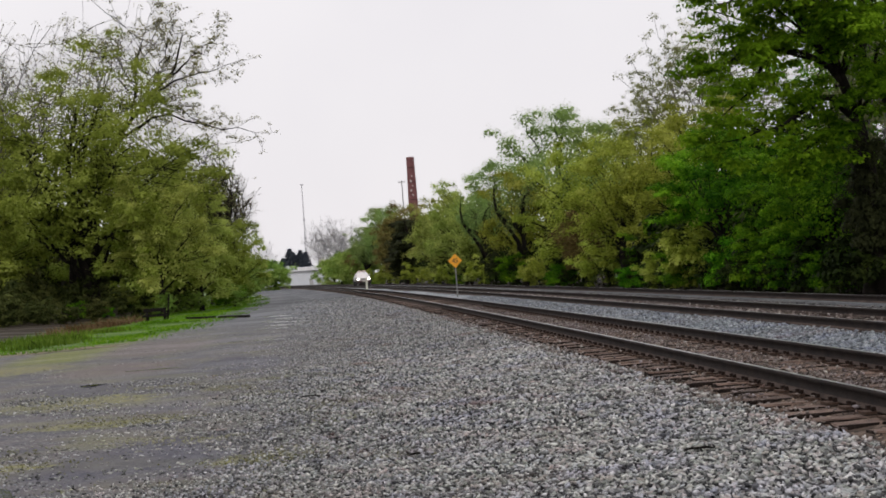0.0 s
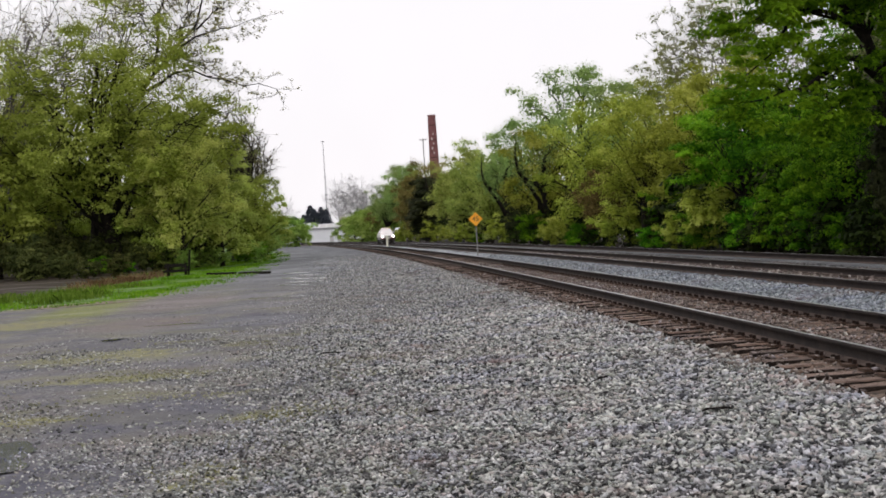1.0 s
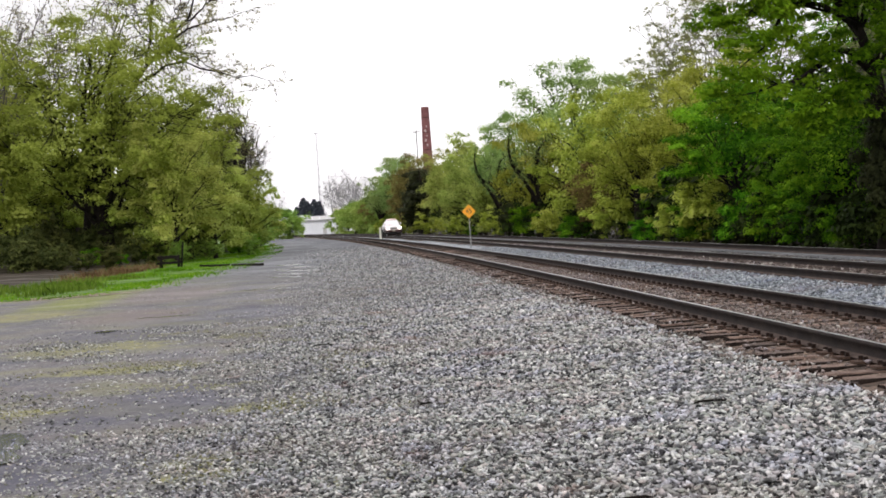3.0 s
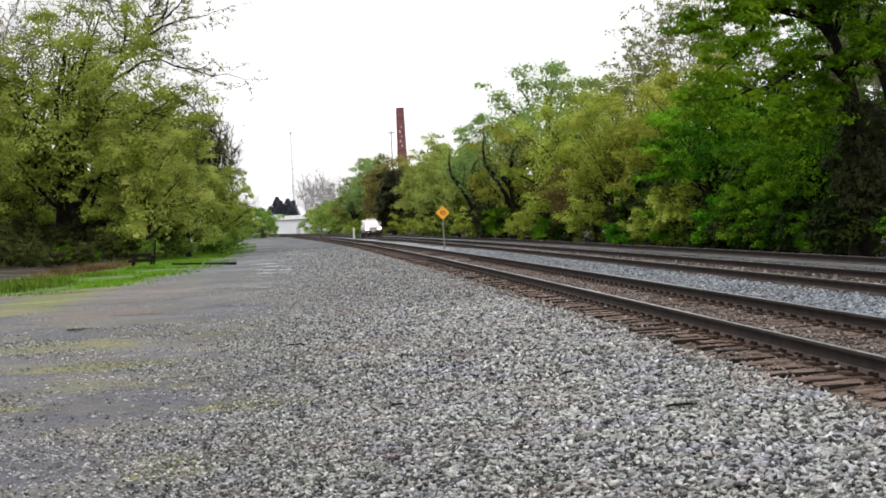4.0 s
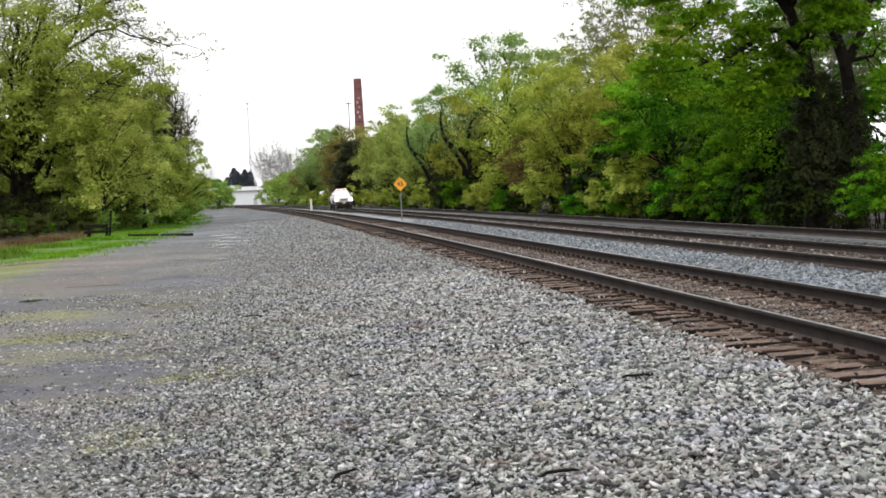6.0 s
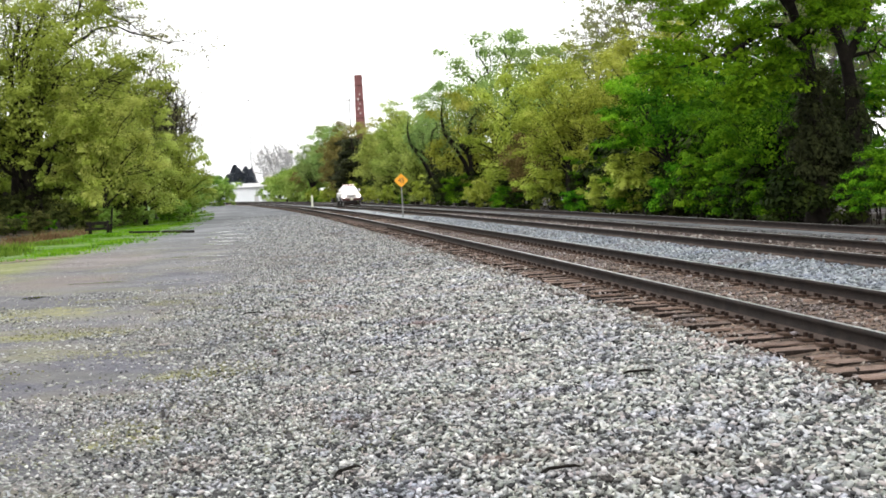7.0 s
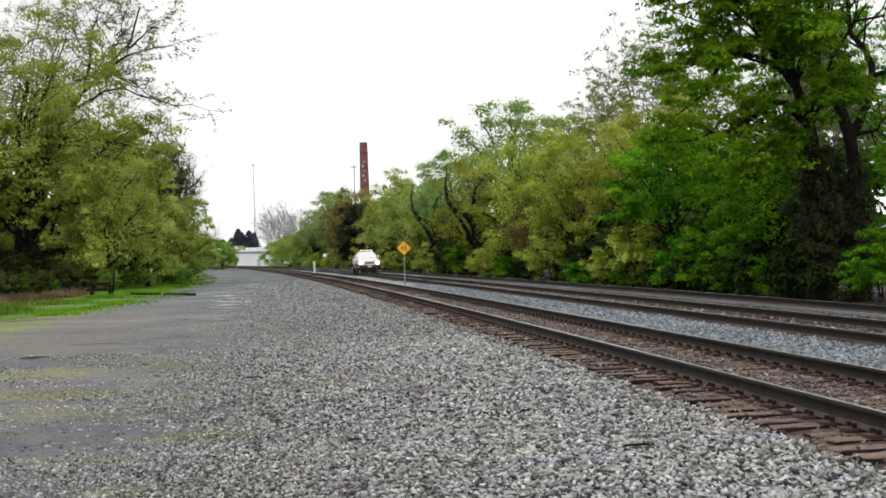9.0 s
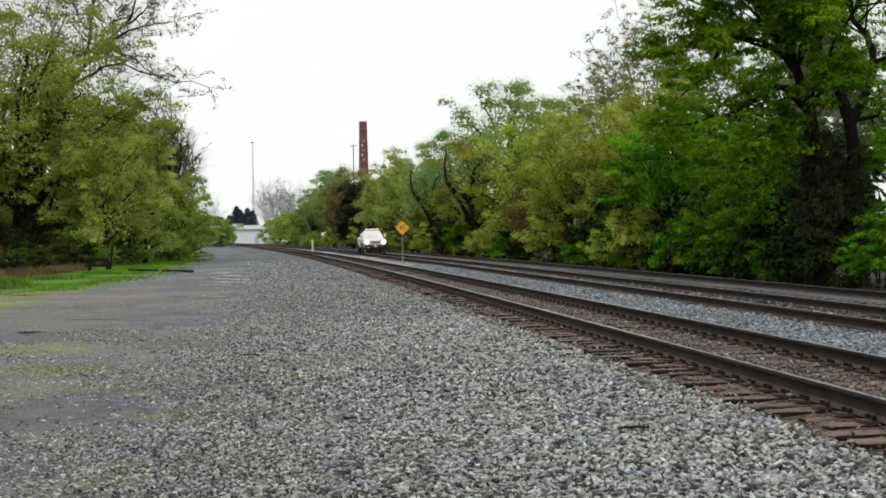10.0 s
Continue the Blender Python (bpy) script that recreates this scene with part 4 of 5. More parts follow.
    bare = make_tree("tree", "tall thin-leaved tree with tiny opening buds", M_LEAF_BUD, M_BARK_GREY, group=G_R, seed=63, height=17, spread=4.6, clear=0.3, limbs=16, subs=7, twigs=3, leaves=62, leaf=0.10, clump=0.10, radius=0.011, skirt=1.2, thin=1.2)
    plant(bare, [by_track(86, 17.3, 0, 0.97), by_track(79, 19.5, 100, 0.9), by_track(92, 17.8, 200, 0.80), at(14.6, 57, 0, 130, 0.62)])
    rust = make_tree("tree", "small tree with reddish-brown opening buds", M_LEAF_RUST, group=G_R, seed=71, height=9, spread=3.2, clear=0.12, leaves=150, leaf=0.16, fill=2500)
    plant(rust, [by_track(224, 12.3, 40, 1.05), by_track(221, 13.6, 130, 1.34), by_track(93, 12.4, 80, 0.6), by_track(272, 12.0, 200, 0.78)])
    ivy = make_tree("tree", "dark ivy-covered tree trunk", M_IVY, group=G_R, seed=75, height=11.5, spread=2.3, clear=0.02, limbs=14, subs=4, leaves=190, leaf=0.26, clump=0.45, fork=0.9)
    plant(ivy, [by_track(213, 13.0, 0, 1.15, 0.74), by_track(203, 12.4, 90, 1.1, 0.60), by_track(209, 13.3, 200, 1.2, 0.82), at(11.6, 47.2, 0, 150, 0.26, 1.95), at(12.9, 48.0, 0, 20, 0.24, 1.9), at(12.2, 49.4, 0, 60, 0.34, 1.5), by_track(128, 11.8, 40, 0.34, 1.2)])

    bush = make_tree("bush", "low green bush at the foot of the trees", M_LEAF_GREEN, category="bush", group="bushes along the tracks", seed=81, height=3.2, spread=2.0, stems=4, limbs=9, subs=4, clear=0.05, leaves=150, leaf=0.13, clump=0.27, flat=0.7)
    dark = make_tree("bush", "undergrowth between the trees with shade painted into its dark leaves", M_LEAF_SHADE, category="bush", group="bushes along the tracks", seed=82, height=3.2, spread=2.3, stems=3, limbs=7, subs=3, clear=0.05, leaves=62, leaf=0.26, clump=0.32)
    yel = make_tree("bush", "yellowish green bush in spring leaf", M_LEAF_OLIVE, category="bush", group="bushes along the tracks", seed=83, height=4.2, spread=2.2, stems=4, limbs=9, subs=4, clear=0.05, leaves=115, leaf=0.18, clump=0.27)
    plant(bush, [by_track(s, 11.2 + rt.uniform(0, 0.8), rt.uniform(0, 360), rt.uniform(0.5, 0.9)) for s in (66, 76, 99, 150, 250)] + [at(13.2, 44.6, 0, 40, 1.05), at(12.35, 43.8, 0, 200, 0.72), at(14.6, 44.5, 0, 140, 1.25), at(14.3, 50, 0, 70, 1.15), at(15.6, 50, 0, 170, 1.3), by_track(36.0, 11.6, 240, 0.8), by_track(49.6, 12.4, 10, 0.85), by_track(52.6, 12.5, 190, 1.2), by_track(56.0, 12.2, 100, 1.1), by_track(60, 12.4, 280, 1.2), by_track(115, 11.3, 20, 1.3), by_track(95.5, 11.3, 160, 0.8), at(-25.6, 92, 0, 30, 0.62), at(-24.2, 93, 0, 130, 0.5), at(-21.0, 118, 0, 60, 1.1), at(-22.4, 128, 0, 160, 1.3), at(-20.2, 112, 0, 260, 0.7), at(-23.6, 99, 0, 10, 0.8)])
    # these bushes fill the hollows below the trees with painted shade
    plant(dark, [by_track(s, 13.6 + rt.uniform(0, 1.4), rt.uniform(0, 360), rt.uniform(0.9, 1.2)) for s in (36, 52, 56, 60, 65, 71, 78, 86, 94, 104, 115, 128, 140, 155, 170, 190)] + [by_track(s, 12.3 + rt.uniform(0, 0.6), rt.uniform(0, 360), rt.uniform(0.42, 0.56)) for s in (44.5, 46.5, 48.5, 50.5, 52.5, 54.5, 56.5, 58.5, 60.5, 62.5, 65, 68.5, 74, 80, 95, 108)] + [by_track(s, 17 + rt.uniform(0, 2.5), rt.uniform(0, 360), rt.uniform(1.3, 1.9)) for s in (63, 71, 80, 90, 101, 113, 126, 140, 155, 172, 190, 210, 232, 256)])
    plant(yel, [by_track(s, 11.2 + rt.uniform(0, 0.9), rt.uniform(0, 360), rt.uniform(0.6, 1.0)) for s in (64, 69, 72, 87, 104, 111, 133, 167, 178, 196, 262, 217, 229, 241)])

    # the side of the gravel road
    lt = ((0, 0, -0.3), (-0.2, 0, 1.6), (-0.5, 0, 3.6), (-0.9, 0, 5.0))
    lbig = make_tree("tree", "large old tree with dark limbs and olive spring leaves", M_LEAF_ROAD, group=G_L, seed=91, height=16.5, spread=8.2, clear=0.10, limbs=22, subs=7, leaves=230, leaf=0.145, clump=0.12, flat=0.8, skirt=1.8, fill=20000, core=0.8, bough=0.30, lobes=0.16, tight=0.13, paths=[(lt, 0.62, 0.34), (((-0.9, 0, 4.8), (-0.6, -1, 7.0), (-0.9, -1, 9.5), (-0.2, -0.5, 13)), 0.30, 0.10)], boughs=[
        (((-0.5, 0, 3.8), (-1.4, -1.5, 5.2), (-2.6, -2.5, 6.6), (-4.4, -3, 7.6)), 0.30), (((-0.6, 0, 4.2), (-1.6, -2, 6.4), (-2.2, -3, 8.6), (-2.0, -3.5, 10.6)), 0.22), (((-0.4, 0, 4.0), (0.6, -2.5, 6.2), (2.0, -4, 8.4), (4.0, -5, 10.0)), 0.24), (((-0.3, 0, 3.4), (1.2, -3, 4.6), (3.0, -5, 5.2), (5.0, -6, 5.4)), 0.18)])
    plant(lbig, [at(-26.5, 100, 0, 0, 1.07), at(-43, 120, 0, 100, 1.0)])
    lol = make_tree("tree", "dense roadside tree with olive-green leaves", M_LEAF_ROAD, group=G_L, seed=97, height=13, spread=5.2, clear=0.03, leaves=155, leaf=0.22, clump=0.19, subs=4, limbs=15, fill=7000, core=0.76, tight=0.16)
    plant(lol, [at(-25.5, 118, 0, 0, 0.95), at(-30.0, 150, 0, 70, 1.08), at(-34.6, 186, 0, 140, 1.08), at(-41.5, 226, 0, 210, 0.95), at(-29.5, 138, 0, 310, 1.0), at(-33.5, 97, 0, 30, 0.9), at(-30, 133, 0, 250, 1.1), at(-36, 112, 0, 190, 0.95), at(-41, 160, 0, 15, 1.35), at(-50, 135, 0, 330, 1.3), at(-22.6, 107, 0, 120, 0.62), at(-22.4, 97, 0, 200, 0.55), at(-19.9, 115, 0, 80, 0.52)])
    lyel = make_tree("tree", "roadside tree with light yellow-green leaves", M_LEAF_LIGHT, group=G_L, seed=99, height=12, spread=4.4, clear=0.05, leaves=200, leaf=0.17, clump=0.19, subs=4, limbs=15, fill=7000, core=0.76, tight=0.16)
    plant(lyel, [at(-20.9, 95, 0, 40, 0.74), at(-20.3, 104, 0, 200, 0.88)])
    # one bare-limbed tree leans out over the road
    lb = ((0, 0, -0.3), (0.3, 0, 4.0), (0.8, 0, 7.4), (2.2, 0, 9.6), (3.9, 0, 12.2), (6.0, 0, 14.8), (8.3, 0, 16.8), (9.2, 0, 19.5))
    leaner = make_tree("tree", "leaning thin-leaved tree with long bare limbs", M_LEAF_BROWN, M_BARK, group=G_L, seed=102, height=22, spread=6.5, clear=0.45, limbs=12, subs=5, twigs=5, leaves=20, leaf=0.13, clump=0.085, skirt=1.1, thin=2.0, bough=0.3, lean=(0.36, 0), paths=[(lb, 0.30, 0.06)], spray=0.13, boughs=[
        (((3.9, 0, 12.0), (5.2, -0.5, 12.8), (6.6, -0.8, 13.5), (8.0, -1, 13.7), (10.0, -1, 13.0), (12.0, -1, 12.6), (14.0, -1, 12.1)), 0.13),
        (((5.4, 0, 14.0), (6.6, 0.3, 14.9), (7.6, 0.5, 15.0), (9.0, 0.6, 14.0), (10.6, 0.6, 13.2)), 0.10), (((5.2, 0, 13.9), (5.6, 0.4, 16.5), (6.2, 0.5, 19.0), (6.8, 0.5, 21.0)), 0.11),
        (((6.0, 0, 14.8), (8.0, -0.4, 15.9), (10.0, -0.6, 16.6), (12.2, -0.8, 17.0)), 0.11), (((8.3, 0, 16.8), (10.0, 0.4, 18.0), (11.6, 0.6, 19.6)), 0.09), (((2.2, 0, 9.6), (2.4, 0.6, 13.0), (3.0, 0.8, 16.0), (3.4, 1.0, 19.0)), 0.13), (((7.2, 0, 15.9), (7.6, 0.3, 18.0), (8.6, 0.4, 20.5)), 0.08)])
    leaner.matrix_basis = at(-30.1, 107, 0, 0, 1.0)
    lbare = make_tree("tree", "tall leafless tree with fine twigs and buds", M_LEAF_BROWN, M_BARK_DULL, group=G_L, seed=101, height=24, spread=9.0, clear=0.3, limbs=18, subs=6, twigs=5, leaves=15, leaf=0.12, clump=0.06, radius=0.013, skirt=1.4, thin=2.2)
    plant(lbare, [at(-36, 126, 0, 140, 1.0), at(-33.5, 160, 0, 250, 0.72), at(-38, 196, 0, 20, 0.66), at(-35, 108, 0, 60, 0.92), at(-44, 128, 0, 200, 1.05), at(-27.6, 142, 0, 100, 0.52), at(-24.6, 131, 0, 300, 0.46), at(-29.5, 128, 0, 30, 0.8)])
    tangle = make_tree("tree", "small bare tree with a dense tangle of dark twigs", M_LEAF_BROWN, M_BARK, group=G_L, seed=103, height=14, spread=3.0, clear=0.45, limbs=16, subs=6, twigs=6, leaves=5, leaf=0.12, clump=0.06, radius=0.012, skirt=1.5, thin=2.4)
    plant(tangle, [at(-23.2, 126, 0, 0, 1.0), at(-23.0, 136, 0, 120, 0.86)])
    lbush = make_tree("bush", "roadside bush with fresh green leaves", M_LEAF_FAR, category="bush", group="bushes along the road", seed=105, height=6, spread=3.2, stems=4, limbs=10, subs=4, clear=0.03, leaves=120, leaf=0.245, clump=0.28)
    plant(lbush, [at(-24.8, 138, 0, 0, 0.65), at(-27.5, 152, 0, 50, 0.85), at(-33.5, 186, 0, 100, 1.0), at(-40, 226, 0, 140, 1.15), at(-41.5, 262, 0, 180, 1.1), at(-43, 285, 0, 20, 1.0), at(-47, 272, 0, 60, 1.4), at(-45, 246, 0, 140, 1.3), at(-24.0, 118, 0, 90, 0.42), at(-30, 168, 0, 30, 0.8), at(-36.5, 205, 0, 75, 0.9), at(-22.0, 104, 0, 150, 0.36), at(-20.8, 125, 0, 10, 0.6), at(-22.6, 136, 0, 250, 0.75), at(-19.3, 112, 0, 40, 0.42), at(-20.5, 93.6, 0, 200, 0.36), at(-22.2, 95.5, 0, 130, 0.4), at(-19.9, 101, 0, 310, 0.34)])
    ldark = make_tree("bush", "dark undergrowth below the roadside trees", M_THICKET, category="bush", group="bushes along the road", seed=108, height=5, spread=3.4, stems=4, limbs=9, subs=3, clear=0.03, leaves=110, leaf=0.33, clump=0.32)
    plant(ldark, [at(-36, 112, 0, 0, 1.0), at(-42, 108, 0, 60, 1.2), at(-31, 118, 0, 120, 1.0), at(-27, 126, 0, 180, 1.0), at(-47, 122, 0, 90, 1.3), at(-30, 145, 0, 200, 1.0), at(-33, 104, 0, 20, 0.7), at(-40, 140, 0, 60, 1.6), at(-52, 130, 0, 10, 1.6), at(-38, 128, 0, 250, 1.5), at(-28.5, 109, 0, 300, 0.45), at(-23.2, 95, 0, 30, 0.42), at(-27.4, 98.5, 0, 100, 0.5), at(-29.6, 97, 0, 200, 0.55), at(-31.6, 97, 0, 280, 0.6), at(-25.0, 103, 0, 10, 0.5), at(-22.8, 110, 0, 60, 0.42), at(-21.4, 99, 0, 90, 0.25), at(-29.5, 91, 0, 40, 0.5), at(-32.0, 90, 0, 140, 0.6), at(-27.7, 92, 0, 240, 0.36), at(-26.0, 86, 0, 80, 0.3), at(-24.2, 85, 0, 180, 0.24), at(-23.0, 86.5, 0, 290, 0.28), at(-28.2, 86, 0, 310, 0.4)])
    # the far end of the line
    farb = make_tree("bush", "far green thicket beside the bend of the line", M_LEAF_FAR, category="bush", group="bushes at the bend", seed=111, height=8, spread=4.5, stems=4, limbs=11, subs=4, clear=0.03, leaves=150, leaf=0.36, clump=0.28)
    plant(farb, [by_track(282, 12.5, 0, 1.0), by_track(296, 13.5, 60, 1.0), by_track(314, 12.8, 120, 0.95), by_track(332, 13.5, 200, 0.9), by_track(268, 14, 250, 0.95), by_track(350, 14, 300, 0.85), at(-42.6, 262, 0, 130, 0.72), at(-44.5, 270, 0, 15, 0.9), at(-42.8, 288, 0, 220, 0.8), at(-45.5, 250, 0, 320, 0.85), at(-40.6, 282, 0, 80, 0.55)])
    farbare = make_tree("tree", "distant bare tree with grey haze painted into its bark", M_LEAF_BROWN, M_BARK_HAZE, group="distant trees", seed=115, height=20, spread=6, clear=0.25, limbs=13, subs=5, twigs=5, leaves=1, leaf=0.2, clump=0.1, radius=0.014, thin=3.4, skirt=1.2)
    plant(farbare, [at(-73 + 2.0 * i + rt.uniform(-1, 1), 640 + rt.uniform(-40, 60), 0, rt.uniform(0, 360), rt.uniform(0.85, 1.15)) for i in range(12)] + [at(-97 - 6 * i, 650, 0, 50 * i, 0.85) for i in range(3)])
    con = make_conifer()
    plant(con, [at(-75.4 + 1.55 * i + rt.uniform(-0.5, 0.5), 520 + rt.uniform(-15, 15), 0, rt.uniform(0, 360), (0.98, 1.08, 1.22, 1.40, 1.26, 1.34, 1.18, 1.22, 1.02)[i], 1.0) for i in range(9)])


def make_conifer():
    r = np.random.RandomState(7)
    V, F = [], []
    tube([(0, 0, -0.2), (0, 0, 4), (0, 0, 9)], [0.22, 0.14, 0.02], 7, V, F)
    lv = []
    for i in range(2600):
        h = r.uniform(0.05, 1.0) ** 1.2
        a = r.uniform(0, 2 * math.pi)
        rad = (1 - h ** 1.8) * 3.1 * r.uniform(0.5, 1.1) + 0.1
        c = np.array((math.cos(a) * rad, math.sin(a) * rad, 0.6 + h * 8.6 - rad * 0.2))
        d = np.array((math.cos(a), math.sin(a), -0.25)) * 0.55
        s = np.cross(d, (0, 0, 1)) * 0.5 + r.normal(size=3) * 0.08
        lv += [c - d * 0.5, c + s * 0.5, c + d, c - s * 0.5]
    lf = np.arange(len(lv)).reshape(-1, 4)
    ob = thing("conifer", Matrix(), "distant dark conifer beyond the warehouse, with bluish haze in its colour", "conifer", "distant conifers")
    part("trunk", mesh_np("wood", np.array(V), np.array(F), M_BARK, True), None, ob)
    part("crown", mesh_np("needles", np.array(lv), lf, M_CONIFER), None, ob)
    return ob


make_trees()


# ---- grass, reeds ----
def blades(name, x, y, z, h, w, material, label, category, seed):
    r = np.random.RandomState(seed)
    n = len(x)
    a = r.uniform(0, math.pi, n)
    bend = r.normal(size=(n, 2)) * h[:, None] * 0.3
    dx, dy = np.cos(a) * w, np.sin(a) * w
    p = np.stack([x, y, z], -1)
    d = np.stack([dx, dy, np.zeros(n)], -1)
    top = p + np.stack([bend[:, 0], bend[:, 1], h], -1)
    mid = p + np.stack([bend[:, 0] * 0.35, bend[:, 1] * 0.35, h * 0.6], -1)
    v = np.stack([p - d, p + d, mid + d * 0.7, top, mid - d * 0.7], 1).reshape(-1, 3)
    f = (np.arange(n) * 5)[:, None] + np.arange(5)[None]
    return tagged(new(name, mesh_np(name, v, f, material)), label, category, kind="stuff")


def make_grass():
    r = np.random.RandomState(3)
    n = 64000
    s = r.uniform(44, 175, n)
    edge = np.interp(s, [44, 47, 50.5, 60, 71, 84, 121, 200], [-17, -12.7, -11.5, -10.5, -10.2, -9.8, -9.1, -9.0])
    deep = np.interp(s, [44, 60, 95, 130, 200], [5.5, 5.5, 7, 4, 3])
    o = edge - r.uniform(0, 1, n) ** 1.2 * deep
    stray = r.uniform(0, 1, n) < 0.12
    o = np.where(stray, edge + r.uniform(0, 1, n) ** 2 * 1.8, o)
    lush = np.sin(s * 0.55 + o * 0.8) + np.sin(o * 1.7 - s * 0.2) + 0.6 * np.sin(s * 1.9)
    keep = r.uniform(0, 1, n) < np.clip(0.65 + 0.35 * lush, 0.12, 1)
    s, o, lush = s[keep], o[keep], lush[keep]
    n = len(s)
    x, y = along_np(s, o)
    blades("grass", x, y, level(o) - 0.02, r.uniform(0.02, 0.09, n) * (1.0 + 0.4 * lush.clip(-1, 2)), r.uniform(0.012, 0.034, n), M_GRASS, "bright green grass verge beside the gravel road", "grass", 4)
    # dead stalks in tufts
    xs, ys, hs = [], [], []
    for k in range(95):
        u = r.uniform(0, 1)
        cy = 61 + 22 * u + r.uniform(-2, 3)
        cx = -cy * (0.297 - 0.06 * u)
        m = r.randint(30, 130)
        xs.append(cx + r.normal(size=m) * 0.34)
        ys.append(cy + r.normal(size=m) * 0.4)
        hs.append(r.uniform(0.15, 1.0, m) * r.choice((0.10, 0.16, 0.22, 0.3, 0.5)))
    x, y, h = (np.concatenate(q) for q in (xs, ys, hs))
    blades("dry_reeds", x, y, level(np.full(len(x), -16.0)) - 0.05, h, r.uniform(0.006, 0.018, len(x)), M_REED, "dry brown reeds and dead stalks by the trees", "reeds", 5)
    # clumps of taller weeds in front of the reeds
    xs, ys, os, hs = [], [], [], []
    for k in range(46):
        s0, o0 = r.uniform(50, 66), 0
        o0 = np.interp(s0, [50, 56, 66], [-14.2, -12.8, -12.6]) - r.uniform(0, 1) ** 1.3 * 5.0
        m = r.randint(60, 160)
        s, o = s0 + r.normal(size=m) * 0.6, o0 + r.normal(size=m) * 0.45
        x, y = along_np(s, o)
        xs.append(x), ys.append(y), os.append(o), hs.append(r.uniform(0.06, 0.3, m) * r.uniform(0.4, 1.3))
    x, y, o, h = (np.concatenate(q) for q in (xs, ys, os, hs))
    blades("weeds", x, y, level(o) - 0.03, h, r.uniform(0.012, 0.035, len(x)), M_WEED, "clumps of dark green weeds in the grass", "weeds", 8)
    # yellow-green moss and thin grass on the road
    cs = [(19.5, -7.6, 1.6, 0.35), (15, -7.9, 1.0, 0.25), (14.0, -5.3, 0.5, 0.3), (10.5, -5.6, 0.6, 0.35)]
    xs, ys, zs = [], [], []
    for s0, o0, a, b in cs:
        k = int(600 * a * b) + 150
        s = s0 + r.normal(size=k) * b * 1.2
        o = o0 + r.normal(size=k) * a * 0.6
        x, y = along_np(s, o)
        xs.append(x), ys.append(y), zs.append(level(o))
    x, y, z = (np.concatenate(q) for q in (xs, ys, zs))
    blades("moss", x, y, z - 0.004, r.uniform(0.006, 0.022, len(x)), r.uniform(0.006, 0.018, len(x)), M_MOSS, "yellow-green moss and thin grass on packed gravel", "moss", 6)


make_grass()


# ---- puddles ----
def puddle(s, off, ls, lo, seed, material, label, z=0.012):
    r = np.random.RandomState(seed)
    n = 40
    bm = bmesh.new()
    ph = r.uniform(0, 6.28, 4)
    vs = []
    for i in range(n):
        a = 2 * math.pi * i / n
        k = 1 + 0.22 * math.sin(2 * a + ph[0]) + 0.16 * math.sin(3 * a + ph[1]) + 0.10 * math.sin(5 * a + ph[2]) + 0.06 * math.sin(9 * a + ph[3])
        p = along(s + ls * k * math.sin(a), off + lo * k * math.cos(a))
        vs.append(bm.verts.new((p.x, p.y, z)))
    bm.faces.new(vs)
    me = bpy.data.meshes.new("puddle")
    bm.to_mesh(me)
    bm.free()
    me.materials.append(material)
    return tagged(new("puddle", me), label, "puddle", "puddles on the road", "structure")


def make_puddles():
    # puddles beyond 30 m get the painted sky glint
    for a in ((60.6, -6.2, 0.5, 0.4), (59.6, -5.4, 0.4, 0.5), (62.5, -6.6, 0.5, 0.3), (56.2, -6.1, 0.4, 0.4), (55.4, -5.5, 0.25, 0.3), (53.2, -6.5, 0.3, 0.35), (52.4, -5.9, 0.22, 0.3), (42.9, -6.3, 0.22, 0.3), (42.4, -5.8, 0.15, 0.2), (42.9, -7.0, 0.14, 0.3), (27.5, -8.8, 0.15, 0.13), (66, -5.8, 0.6, 0.5), (71, -6.4, 0.8, 0.5)):
        puddle(*a, int(a[0] * 3), M_WATER if a[0] < 30 else M_SKYPALE, "shallow puddle of rainwater on the gravel road", 0.013)
    puddle(27.5, -8.8, 0.3, 0.2, 8, M_SKYPALE, "shallow puddle with a painted pale sky glint on the gravel road", 0.010)
    puddle(31.4, -8.1, 0.12, 0.5, 12, M_SKYPALE, "shallow puddle with a painted pale sky glint on the gravel road", 0.012)
    puddle(12.2, -7.5, 0.75, 0.45, 36, M_MUDGREY, "shallow muddy puddle with painted blue-grey sky reflection on the gravel road", 0.016)
    puddle(47.0, -14.3, 1.7, 3.0, 5, M_MUDWATER, "brown muddy puddle at the edge of the grass", 0.014)


make_puddles()


# ---- speed sign, marker post ----
def text_mesh(body, size, depth=0.004):
    cu = bpy.data.curves.new("lettering", "FONT")
    cu.body, cu.size, cu.extrude, cu.align_x, cu.align_y = body, size, depth, "CENTER", "CENTER"
    ob = bpy.data.objects.new("lettering", cu)
    me = bpy.data.meshes.new_from_object(ob)
    bpy.data.objects.remove(ob)
    return me


